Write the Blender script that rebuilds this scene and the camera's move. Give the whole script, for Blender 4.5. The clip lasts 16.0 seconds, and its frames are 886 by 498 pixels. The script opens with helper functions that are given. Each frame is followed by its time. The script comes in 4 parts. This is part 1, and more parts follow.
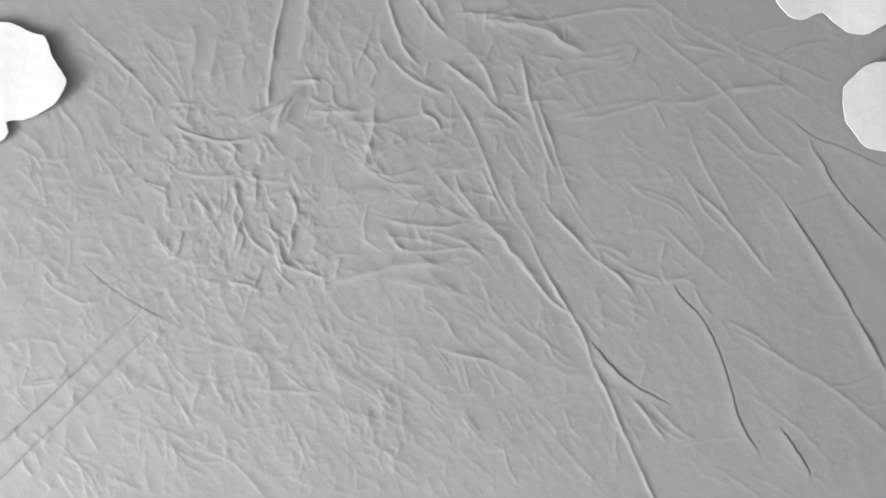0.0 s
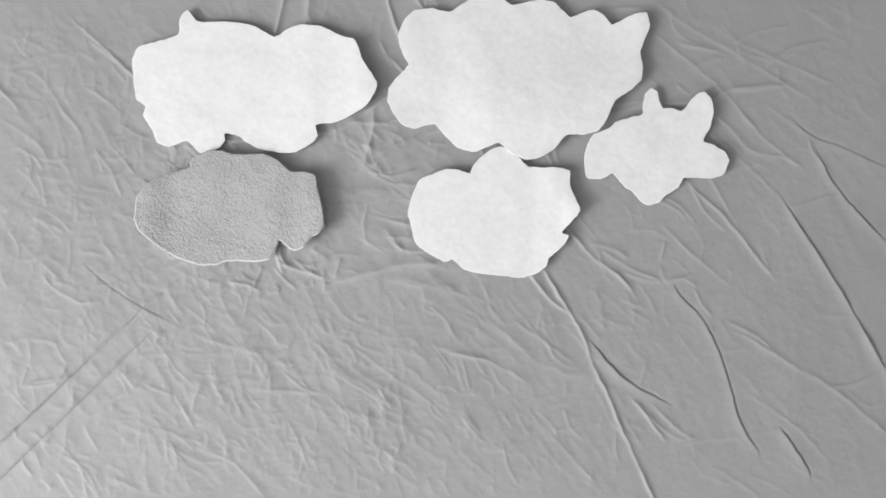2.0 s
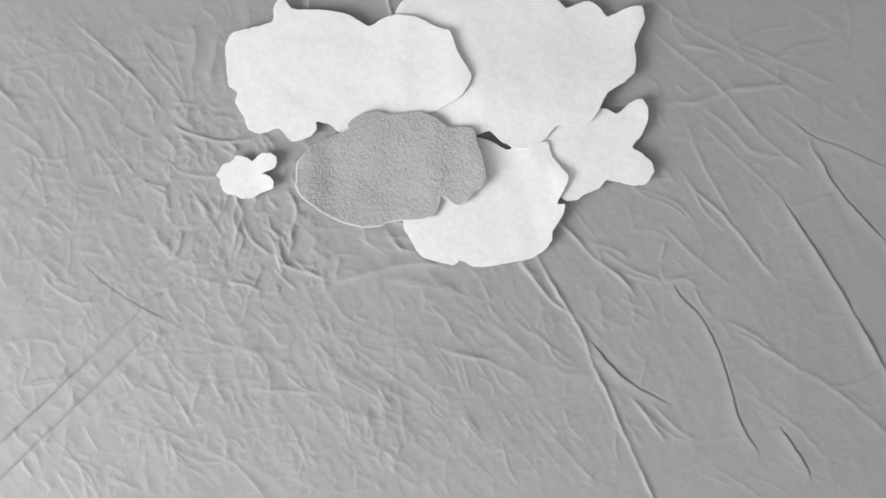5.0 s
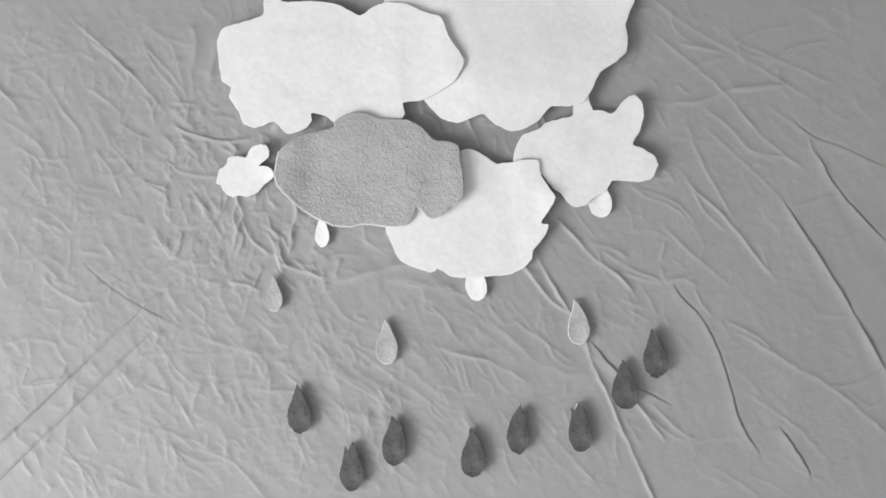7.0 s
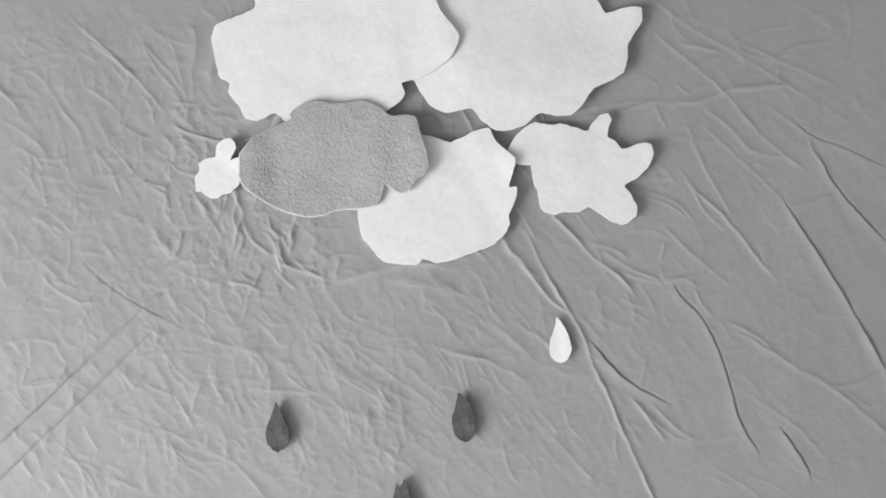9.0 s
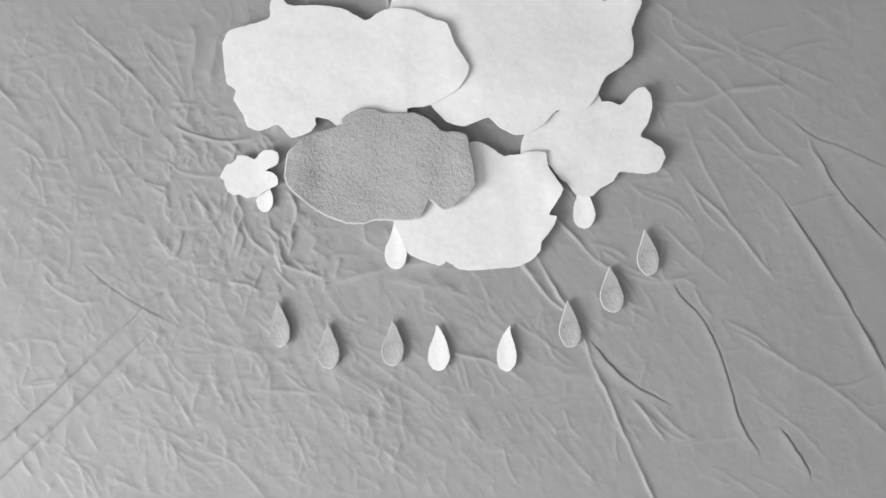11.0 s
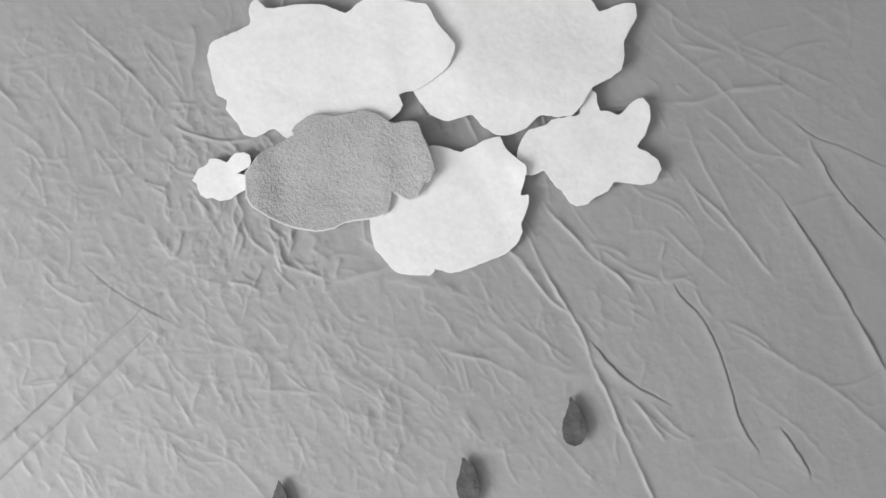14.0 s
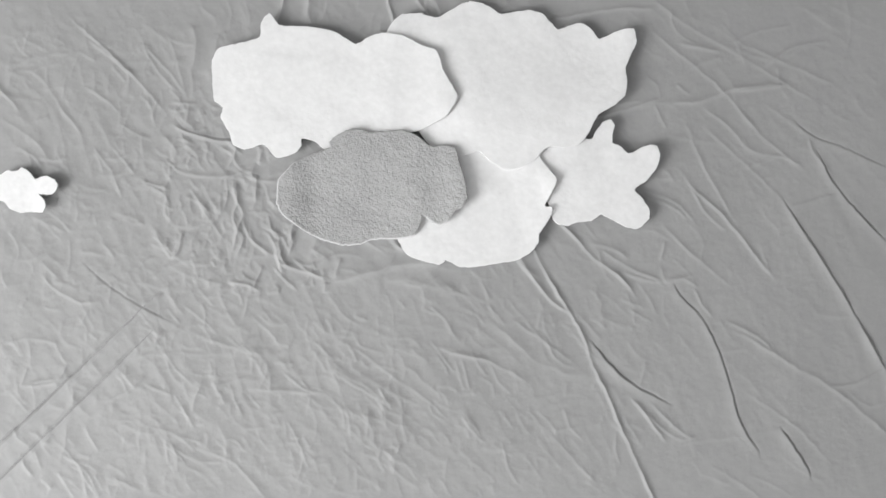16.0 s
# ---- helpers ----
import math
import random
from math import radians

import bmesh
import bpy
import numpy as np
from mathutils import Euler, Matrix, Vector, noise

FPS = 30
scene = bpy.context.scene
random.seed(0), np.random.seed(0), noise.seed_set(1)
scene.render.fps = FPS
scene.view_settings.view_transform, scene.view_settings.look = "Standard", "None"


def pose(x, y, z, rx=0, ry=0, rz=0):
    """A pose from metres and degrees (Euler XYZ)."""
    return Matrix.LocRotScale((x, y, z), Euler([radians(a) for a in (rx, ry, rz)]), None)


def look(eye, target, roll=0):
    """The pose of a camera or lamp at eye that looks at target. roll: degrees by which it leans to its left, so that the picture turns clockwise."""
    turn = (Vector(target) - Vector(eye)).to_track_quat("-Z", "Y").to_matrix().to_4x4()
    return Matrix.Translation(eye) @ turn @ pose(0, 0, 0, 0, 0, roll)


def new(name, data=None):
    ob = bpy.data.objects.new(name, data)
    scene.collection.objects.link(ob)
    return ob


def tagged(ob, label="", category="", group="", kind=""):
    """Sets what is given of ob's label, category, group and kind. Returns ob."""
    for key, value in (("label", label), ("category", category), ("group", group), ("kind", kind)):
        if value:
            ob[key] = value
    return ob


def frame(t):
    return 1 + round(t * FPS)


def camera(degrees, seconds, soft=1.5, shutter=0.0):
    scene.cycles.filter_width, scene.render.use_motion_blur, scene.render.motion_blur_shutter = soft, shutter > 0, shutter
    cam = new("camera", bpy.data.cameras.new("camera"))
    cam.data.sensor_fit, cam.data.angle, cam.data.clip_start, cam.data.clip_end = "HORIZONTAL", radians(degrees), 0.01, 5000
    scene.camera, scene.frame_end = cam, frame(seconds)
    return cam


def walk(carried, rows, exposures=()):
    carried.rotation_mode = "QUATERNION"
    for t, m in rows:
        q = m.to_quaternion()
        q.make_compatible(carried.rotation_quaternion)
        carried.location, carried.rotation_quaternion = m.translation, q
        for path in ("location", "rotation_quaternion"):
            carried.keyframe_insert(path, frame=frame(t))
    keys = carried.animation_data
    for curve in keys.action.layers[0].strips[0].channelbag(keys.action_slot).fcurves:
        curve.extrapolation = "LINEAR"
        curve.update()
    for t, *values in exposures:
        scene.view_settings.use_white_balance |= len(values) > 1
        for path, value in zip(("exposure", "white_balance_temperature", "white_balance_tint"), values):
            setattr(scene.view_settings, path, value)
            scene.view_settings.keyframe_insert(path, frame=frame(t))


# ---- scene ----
from mathutils import geometry

# ---- camera ----
U = 0.0006          # metres to one camera pixel, the unit of the plan grid; x to the right, y towards the viewer
HIGH = 0.783        # height of the lens over the cloth
cam = camera(62.0, 16.0, soft=1.6)
walk(cam, [(0.0, pose(0, 0, HIGH)), (16.0, pose(0, 0, HIGH))],
     [(0.0, 0.02), (0.5, -0.03), (1.5, -0.06), (3.5, -0.02), (4.0, -0.05), (6.5, -0.08), (9.0, -0.17), (11.5, -0.10), (12.5, -0.13), (14.0, -0.15), (14.5, -0.06), (15.0, -0.05), (16.0, -0.05)])


def plan(x, y, z=0.0):
    """A point of the plan grid, read off the camera's pixels, at the height z in metres."""
    return Vector(((x - 784) * U, (441 - y) * U, z))


# ---- light: one soft window, a room around ----
world = bpy.data.worlds.new("sky")
scene.world = world
world.use_nodes = True
wn, wl = world.node_tree.nodes, world.node_tree.links
sky = wn.new("ShaderNodeTexSky")
sky.sky_type, sky.sun_disc = "NISHITA", False
sky.sun_elevation, sky.sun_rotation = radians(35), radians(240)
grey = wn.new("ShaderNodeRGBToBW")
wl.new(sky.outputs[0], grey.inputs[0])
wl.new(grey.outputs[0], wn["Background"].inputs[0])
wn["Background"].inputs[1].default_value = 0.1
WINDOW = Vector((-2.2, -1.25, 1.3))
lamp = bpy.data.lights.new("window_daylight", "AREA")
lamp.shape, lamp.size, lamp.size_y, lamp.energy = "RECTANGLE", 1.6, 1.4, 121
lamp_ob = new("window_daylight", lamp)
lamp_ob.matrix_world = look(WINDOW + Vector((0.02, 0, 0)), WINDOW + Vector((1, 0, 0)))


# ---- materials ----
def material(name, colour, rough=0.8, spots=(), bumps=(), sheen=0.0):
    """A rough surface. spots: (scale, detail, amount) that vary the tone; bumps: (scale, detail, distance)."""
    m = bpy.data.materials.new(name)
    m.use_nodes = True
    n, l = m.node_tree.nodes, m.node_tree.links
    b = n["Principled BSDF"]
    b.inputs["Roughness"].default_value = rough
    b.inputs["Specular IOR Level"].default_value = 0.25
    b.inputs["Sheen Weight"].default_value = sheen
    b.inputs["Sheen Roughness"].default_value = 0.6
    pos = n.new("ShaderNodeTexCoord")
    shift = n.new("ShaderNodeVectorMath")
    shift.operation = "ADD"
    shift.inputs[1].default_value = (1.37, 2.11, 0.73)
    l.new(pos.outputs["Object"], shift.inputs[0])
    rgb = n.new("ShaderNodeRGB")
    rgb.outputs[0].default_value = (colour, colour, colour, 1)
    out = rgb.outputs[0]
    for scale, detail, amount in spots:
        t = n.new("ShaderNodeTexNoise")
        t.inputs["Scale"].default_value, t.inputs["Detail"].default_value = scale, detail
        l.new(shift.outputs[0], t.inputs["Vector"])
        r = n.new("ShaderNodeMapRange")
        r.inputs["From Min"].default_value, r.inputs["From Max"].default_value = 0.3, 0.7
        r.inputs["To Min"].default_value, r.inputs["To Max"].default_value = 1 - amount, 1 + amount
        l.new(t.outputs["Fac"], r.inputs["Value"])
        mix = n.new("ShaderNodeVectorMath")
        mix.operation = "SCALE"
        l.new(out, mix.inputs[0])
        l.new(r.outputs[0], mix.inputs["Scale"])
        out = mix.outputs[0]
    l.new(out, b.inputs["Base Color"])
    last = None
    for scale, detail, distance in bumps:
        t = n.new("ShaderNodeTexNoise")
        t.inputs["Scale"].default_value, t.inputs["Detail"].default_value = scale, detail
        l.new(shift.outputs[0], t.inputs["Vector"])
        bump = n.new("ShaderNodeBump")
        bump.inputs["Distance"].default_value = distance
        l.new(t.outputs["Fac"], bump.inputs["Height"])
        if last:
            l.new(last.outputs[0], bump.inputs["Normal"])
        last = bump
    if last:
        l.new(last.outputs[0], b.inputs["Normal"])
    return m


CLOTH = material("satin_cotton", 0.377, 0.62, [(6, 4, 0.03), (45, 4, 0.025), (900, 2, 0.02)], [(1600, 2, 0.00006), (240, 4, 0.00016), (110, 4, 0.0003), (40, 3, 0.0006)], 0.1)
WHITE = material("white_felt", 0.885, 0.95, [(45, 4, 0.02), (150, 3, 0.03)], [(420, 3, 0.00007), (150, 3, 0.00022), (40, 3, 0.0006)], 0.15)
GREY = material("grey_fleece", 0.445, 0.95, [(40, 4, 0.05), (300, 3, 0.06)], [(520, 3, 0.0006), (300, 2, 0.0007), (130, 2, 0.0007), (40, 3, 0.0014)], 0.15)
PALE = material("pale_grey_felt", 0.45, 0.95, [(60, 3, 0.12), (300, 3, 0.08)], [(420, 4, 0.0006)], 0.15)
RIM = material("pale_backing", 0.72, 0.95, [(200, 4, 0.05)], [(500, 4, 0.0003)], 0.15)
DARK = material("dark_felt", 0.1, 0.95, [(55, 4, 0.3), (300, 3, 0.15)], [(300, 4, 0.0006), (90, 3, 0.0015)], 0.1)
PAINT = material("wall_paint", 0.6, 0.8, [(3, 4, 0.02)], [(150, 3, 0.0005)])
BOARD = material("floor_surface", 0.3, 0.6, [(4, 5, 0.08)], [(80, 3, 0.0005)])


# ---- room ----
def mesh_box(bm, lo, hi):
    made = bmesh.ops.create_cube(bm, size=1)["verts"]
    for v in made:
        v.co = Vector([a + (b - a) * (c + 0.5) for a, b, c in zip(lo, hi, v.co)])


def setting(name, boxes, mat, label):
    bm = bmesh.new()
    for lo, hi in boxes:
        mesh_box(bm, lo, hi)
    me = bpy.data.meshes.new(name)
    bm.to_mesh(me)
    bm.free()
    me.materials.append(mat)
    return tagged(new(name, me), label, name.split("_")[0], kind="structure")


# the room is unseen; wall places and paint are set for bounced light
X0, X1, Y0, Y1, TOP, T = -2.2, 3.6, -2.8, 2.6, 2.5, 0.15
setting("floor", [((X0 - T, Y0 - T, -0.106), (X1 + T, Y1 + T, -0.006))], BOARD, "plain grey floor under the spread cloth")
setting("ceiling", [((X0 - T, Y0 - T, TOP), (X1 + T, Y1 + T, TOP + T))], PAINT, "plain pale ceiling above the cloth")
setting("wall_north", [((X0 - T, Y1, -0.006), (X1 + T, Y1 + T, TOP))], PAINT, "plain pale painted wall")
setting("wall_south", [((X0 - T, Y0 - T, -0.006), (X1 + T, Y0, TOP))], PAINT, "plain pale painted wall")
setting("wall_east", [((X1, Y0, -0.006), (X1 + T, Y1, TOP))], PAINT, "plain pale painted wall")
W0, W1, S0, S1 = WINDOW.y - 0.8, WINDOW.y + 0.8, 0.6, 2.0
setting("wall_west", [((X0 - T, Y0, -0.006), (X0, W0, TOP)), ((X0 - T, W1, -0.006), (X0, Y1, TOP)),
                      ((X0 - T, W0, -0.006), (X0, W1, S0)), ((X0 - T, W0, S1), (X0, W1, TOP))], PAINT,
        "plain pale painted wall with a window opening")


# ---- the cloth ----
def spread(lo, hi, edge0, edge1, fine=1.7, coarse=12.0):
    """Steps of a grid that is finer in its middle stretch."""
    return np.concatenate([np.arange(edge0, lo, coarse), np.arange(lo, hi, fine), np.arange(hi, edge1 + 1, coarse)])


gx, gy = np.meshgrid(spread(-24, 1592, -768, 2372), spread(-24, 906, -504, 1302))
ny, nx = gx.shape
height = np.zeros_like(gx)


def lattice(x, y, seed):
    """Smooth gradient noise on arrays, about -0.7 to 0.7."""
    table = np.random.RandomState(seed).rand(256, 256) * 2 * math.pi
    xi, yi = np.floor(x).astype(int), np.floor(y).astype(int)
    xf, yf = x - xi, y - yi

    def corner(a, b):
        g = table[(xi + a) % 256, (yi + b) % 256]
        return np.cos(g) * (xf - a) + np.sin(g) * (yf - b)
    u, v = xf ** 3 * (xf * (xf * 6 - 15) + 10), yf ** 3 * (yf * (yf * 6 - 15) + 10)
    top = corner(0, 0) * (1 - u) + corner(1, 0) * u
    low = corner(0, 1) * (1 - u) + corner(1, 1) * u
    return top * (1 - v) + low * v


def smooth_path(points, step=6.0, closed=False):
    """A rounded line through a few points."""
    p = [Vector(q) for q in points]
    n = len(p)
    out = []
    for i in range(n if closed else n - 1):
        if closed:
            a, b, c, d = p[i - 1], p[i], p[(i + 1) % n], p[(i + 2) % n]
        else:
            b, c = p[i], p[i + 1]
            a = p[i - 1] if i else b * 2 - c
            d = p[i + 2] if i + 2 < n else c * 2 - b
        t0, t1 = 0.0, max((b - a).length, 1e-3) ** 0.5
        t2 = t1 + max((c - b).length, 1e-3) ** 0.5
        t3 = t2 + max((d - c).length, 1e-3) ** 0.5
        k = max(1, int((c - b).length / step))
        for j in range(k):
            t = t1 + (t2 - t1) * j / k
            a1 = a * ((t1 - t) / t1) + b * (t / t1)
            a2 = b * ((t2 - t) / (t2 - t1)) + c * ((t - t1) / (t2 - t1))
            a3 = c * ((t3 - t) / (t3 - t2)) + d * ((t - t2) / (t3 - t2))
            b1 = a1 * ((t2 - t) / t2) + a2 * (t / t2)
            b2 = a2 * ((t3 - t) / (t3 - t1)) + a3 * ((t - t1) / (t3 - t1))
            out.append(b1 * ((t2 - t) / (t2 - t1)) + b2 * ((t - t1) / (t2 - t1)))
    if not closed:
        out.append(p[-1])
    return out


def fold(high, west, east, *points):
    """A fold of the cloth along a line: its height in millimetres and the widths of its two flanks."""
    global height
    line = np.array([tuple(q) for q in smooth_path(points, 8.0)])
    salt = points[0][0] * 0.37 + points[0][1] * 0.71
    sway = 0.35 * min(west, east)
    line += np.array([[sway * 2 * noise.noise(Vector((k * 0.33, salt, 2.0))), sway * 2 * noise.noise(Vector((k * 0.33, salt, 9.0)))] for k in range(len(line))])
    line += np.array([[1.3 * noise.noise(Vector((k * 0.9, salt, 21.0))), 1.3 * noise.noise(Vector((k * 0.9, salt, 33.0)))] for k in range(len(line))])
    swell = np.array([0.9 + 0.75 * noise.noise(Vector((k * 0.14, salt, 5.0))) for k in range(len(line))])
    reach = 3 * max(west, east)
    i0, i1 = np.searchsorted(gx[0], [line[:, 0].min() - reach, line[:, 0].max() + reach])
    j0, j1 = np.searchsorted(gy[:, 0], [line[:, 1].min() - reach, line[:, 1].max() + reach])
    x, y = gx[j0:j1, i0:i1], gy[j0:j1, i0:i1]
    if not x.size:
        return
    best, side, along = np.full(x.shape, 1e9), np.zeros(x.shape), np.zeros(x.shape)
    n = len(line) - 1
    for k in range(n):
        (ax, ay), (bx, by) = line[k], line[k + 1]
        ex, ey = bx - ax, by - ay
        f = np.clip(((x - ax) * ex + (y - ay) * ey) / (ex * ex + ey * ey), 0, 1)
        px, py = x - ax - f * ex, y - ay - f * ey
        d = np.hypot(px, py)
        hit = d < best
        best = np.where(hit, d, best)
        side = np.where(hit, px * (-ey) + py * ex, side)
        along = np.where(hit, (k + f) / n, along)
    w = np.where(side > 0, west, east)
    fade = np.ones_like(along)
    for end, left in ((points[0], along), (points[-1], 1 - along)):
        if 0 < end[0] < 1568 and 0 < end[1] < 882:
            f = np.clip(left / 0.22, 0, 1)
            fade *= f * f * (3 - 2 * f)
    high = high * np.interp(along * n, np.arange(n + 1), swell)
    height[j0:j1, i0:i1] += high * fade * np.exp(-(best / w) ** 1.3)


fold(-0.93, 2, 2, (1443, 254), (1481, 324), (1533, 384), (1603, 454))
fold(1.5, 8, 2.6, (1440, 255), (1478, 325), (1530, 385), (1600, 455))
fold(-1.2, 2, 2, (1375, 329), (1403, 374), (1453, 449), (1503, 529), (1543, 599), (1593, 689))
fold(2, 8, 2.6, (1372, 330), (1400, 375), (1450, 450), (1500, 530), (1540, 600), (1590, 690))
fold(-1.2, 2, 2, (1188, 489), (1208, 524), (1238, 554), (1255, 579), (1275, 621), (1295, 679), (1313, 744), (1328, 774), (1346, 799), (1351, 825))
fold(2, 8, 2.6, (1185, 490), (1205, 525), (1235, 555), (1252, 580), (1272, 622), (1292, 680), (1310, 745), (1325, 775), (1343, 800), (1348, 826))
fold(-1.1, 2, 2, (1381, 751), (1408, 789), (1433, 829), (1441, 855))
fold(1.7, 8, 2.6, (1378, 752), (1405, 790), (1430, 830), (1438, 856))
fold(1.26, 3.0, 4.8, (1198, 290), (1230, 335), (1270, 370), (1310, 415), (1340, 455), (1385, 508))
fold(0.585, 2.8, 6.0, (1210, 205), (1250, 300), (1290, 370), (1315, 415))
fold(0.69, 3.0, 4.8, (1125, 22), (1180, 75), (1230, 115), (1290, 170), (1350, 240), (1410, 290), (1445, 325))
fold(0.459, 3.0, 4.8, (1155, -5), (1220, 45), (1290, 85), (1380, 140), (1475, 198))
fold(0.504, 3.0, 4.8, (1290, 65), (1390, 110), (1490, 155))
fold(1.39, 2.8, 6.0, (1178, 180), (1235, 180), (1300, 158), (1405, 147))
fold(0.648, 3.0, 4.8, (1235, 182), (1290, 222), (1330, 265), (1400, 282), (1440, 312))
fold(-0.43, 2, 2, (1398, 199), (1433, 234), (1493, 259), (1578, 297))
fold(0.7, 8, 2.6, (1395, 200), (1430, 235), (1490, 260), (1575, 298))
fold(0.468, 2.8, 6.0, (1238, 215), (1320, 290), (1390, 355))
fold(0.85, 4.5, 6, (1255, 568), (1330, 600), (1400, 645), (1470, 685), (1530, 730), (1575, 770))
fold(0.576, 3.0, 4.8, (1165, 388), (1200, 425), (1250, 470), (1300, 512))
fold(0.621, 2.8, 6.0, (1105, 318), (1140, 345), (1190, 365), (1225, 395))
fold(-0.53, 2, 2, (1403, 365), (1488, 339))
fold(0.85, 8, 2.6, (1400, 366), (1485, 340))
fold(2, 5.5, 11, (795, 318), (840, 370), (890, 425), (940, 480), (975, 505))
fold(1.8, 2.8, 6.0, (895, 435), (940, 488), (985, 540), (1025, 560))
fold(1.8, 3.0, 4.8, (905, 385), (935, 420), (965, 480), (1010, 555), (1035, 600), (1047, 640), (1067, 680), (1093, 740), (1124, 810), (1160, 890))
fold(1.8, 2.8, 6.0, (922, 92), (930, 140), (945, 200), (965, 260), (990, 318))
fold(1.08, 3.0, 4.8, (935, 150), (960, 205), (980, 260), (1000, 320), (1035, 380))
fold(1.7, 3.0, 4.8, (952, 345), (990, 392), (1020, 420), (1050, 455), (1100, 492), (1135, 535))
fold(1.05, 3.0, 4.8, (1040, 430), (1080, 438), (1115, 460))
fold(1.46, 3.0, 4.8, (765, 95), (800, 120), (850, 158), (880, 190), (920, 222), (942, 240))
fold(1.52, 3.0, 4.8, (772, 135), (800, 165), (830, 215), (850, 260), (870, 312), (885, 350), (925, 405))
fold(1.62, 2.8, 6.0, (680, 92), (720, 130), (750, 150), (795, 167))
fold(2.14, 3.0, 4.8, (683, -10), (702, 50), (722, 95), (745, 120))
fold(1.51, 3.0, 4.8, (735, -10), (760, 30), (795, 68))
fold(2.28, 5.5, 11, (835, 28), (900, 40), (960, 50), (1000, 75), (1055, 102))
fold(1.17, 3.0, 4.8, (790, 22), (860, 24), (960, 36), (1060, 15))
fold(0.99, 3.0, 4.8, (795, 60), (830, 90), (850, 110), (870, 150), (882, 190))
fold(2.9, 3.2, 6, (503, -10), (486, 70), (478, 130), (473, 195))
fold(1.5, 5.5, 11, (548, -10), (540, 60), (528, 110))
fold(1.69, 3.0, 4.8, (512, 142), (570, 142))
fold(1.13, 3.0, 4.8, (545, 197), (640, 197))
fold(1.22, 2.8, 6.0, (605, 215), (650, 217), (705, 220))
fold(1.4, 5.5, 11, (665, 195), (655, 250), (638, 310))
fold(1.51, 2.8, 6.0, (745, 200), (770, 212), (782, 238))
fold(0.864, 3.0, 4.8, (755, 252), (790, 256))
fold(1.62, 3.0, 4.8, (648, 378), (700, 392), (770, 402), (835, 394))
fold(1.17, 3.0, 4.8, (672, 402), (710, 440), (760, 445), (830, 440), (875, 468))
fold(2.2, 5.5, 11, (575, 505), (650, 485), (700, 472), (805, 465))
fold(0.576, 3.0, 4.8, (800, 410), (845, 445), (890, 500))
fold(1.17, 3.0, 4.8, (485, 395), (492, 440), (502, 465), (540, 482), (585, 494))
fold(1.17, 3.0, 4.8, (412, 305), (420, 350), (412, 390), (430, 422), (412, 460))
fold(0.9, 3.0, 4.8, (455, 305), (450, 360))
fold(0.855, 3.0, 4.8, (505, 335), (525, 370), (514, 420), (510, 455))
fold(0.891, 3.0, 4.8, (440, 400), (450, 430), (480, 455))
fold(0.855, 3.0, 4.8, (470, 375), (490, 420), (520, 410))
fold(0.783, 3.0, 4.8, (300, 298), (360, 312), (400, 312), (450, 305), (480, 318))
fold(1.26, 2.8, 6.0, (460, 235), (470, 262), (478, 290))
fold(1.8, 3.0, 4.8, (525, 160), (500, 190), (480, 235))
fold(1.35, 3.0, 4.8, (420, 215), (470, 195), (520, 172))
fold(1.84, 3.0, 4.8, (300, 215), (320, 230), (360, 242), (405, 250), (455, 244))
fold(1, 3.0, 4.8, (110, 20), (200, 100), (250, 150), (300, 210))
fold(0.594, 3.0, 4.8, (100, 185), (145, 240))
fold(0.594, 3.0, 4.8, (160, 255), (205, 315))
fold(0.648, 3.0, 4.8, (255, 80), (300, 130), (330, 170))
fold(-0.34, 2, 2, (128, 449), (183, 499), (233, 534), (265, 551), (348, 596))
fold(0.59, 8, 2.6, (125, 450), (180, 500), (230, 535), (262, 552), (345, 597))
fold(0.42, 3.0, 4.8, (345, 597), (400, 612), (460, 632))
fold(0.423, 2.8, 6.0, (240, 572), (295, 602))
fold(0.9, 3.0, 4.8, (265, 400), (305, 455), (326, 405))
fold(0.691, 3.0, 4.8, (300, 385), (290, 345), (245, 322))
fold(0.648, 3.0, 4.8, (340, 335), (375, 390), (395, 435))
fold(0.9, 3.0, 4.8, (30, 686), (100, 675), (120, 640))
fold(0.648, 3.0, 4.8, (65, 480), (100, 515), (150, 537), (185, 530))
fold(0.9, 2.8, 6.0, (400, 500), (440, 505), (460, 515))
fold(0.423, 3.0, 4.8, (80, 770), (130, 815), (150, 850), (180, 890))
fold(0.459, 3.0, 4.8, (195, 845), (250, 872))
fold(0.504, 3.0, 4.8, (245, 752), (310, 770), (360, 800), (405, 815), (440, 850), (475, 890))
fold(0.576, 3.0, 4.8, (300, 785), (320, 820), (360, 842))
fold(0.45, 3.0, 4.8, (598, 792), (640, 835), (665, 880))
fold(0.96, 5.5, 11, (582, 648), (640, 680), (695, 722))
fold(0.548, 3.0, 4.8, (588, 598), (640, 625), (690, 665), (750, 705), (805, 755))
fold(1.3, 3.0, 4.8, (755, 605), (800, 625), (860, 638), (940, 680))
fold(0.78, 5.5, 11, (840, 560), (900, 595), (950, 640), (1000, 660), (1055, 668))
fold(-1.1, 2, 2, (1041, 595), (1078, 639), (1113, 674), (1153, 697), (1198, 721))
fold(1.7, 8, 2.6, (1038, 596), (1075, 640), (1110, 675), (1150, 698), (1195, 722))
fold(1.26, 3.0, 4.8, (1115, 700), (1150, 745), (1185, 790))
fold(0.711, 3.0, 4.8, (1148, 708), (1200, 760), (1245, 788))
fold(0.389, 3.0, 4.8, (985, 775), (1020, 820), (1065, 865))
fold(0.648, 3.0, 4.8, (575, 515), (610, 560), (645, 582))
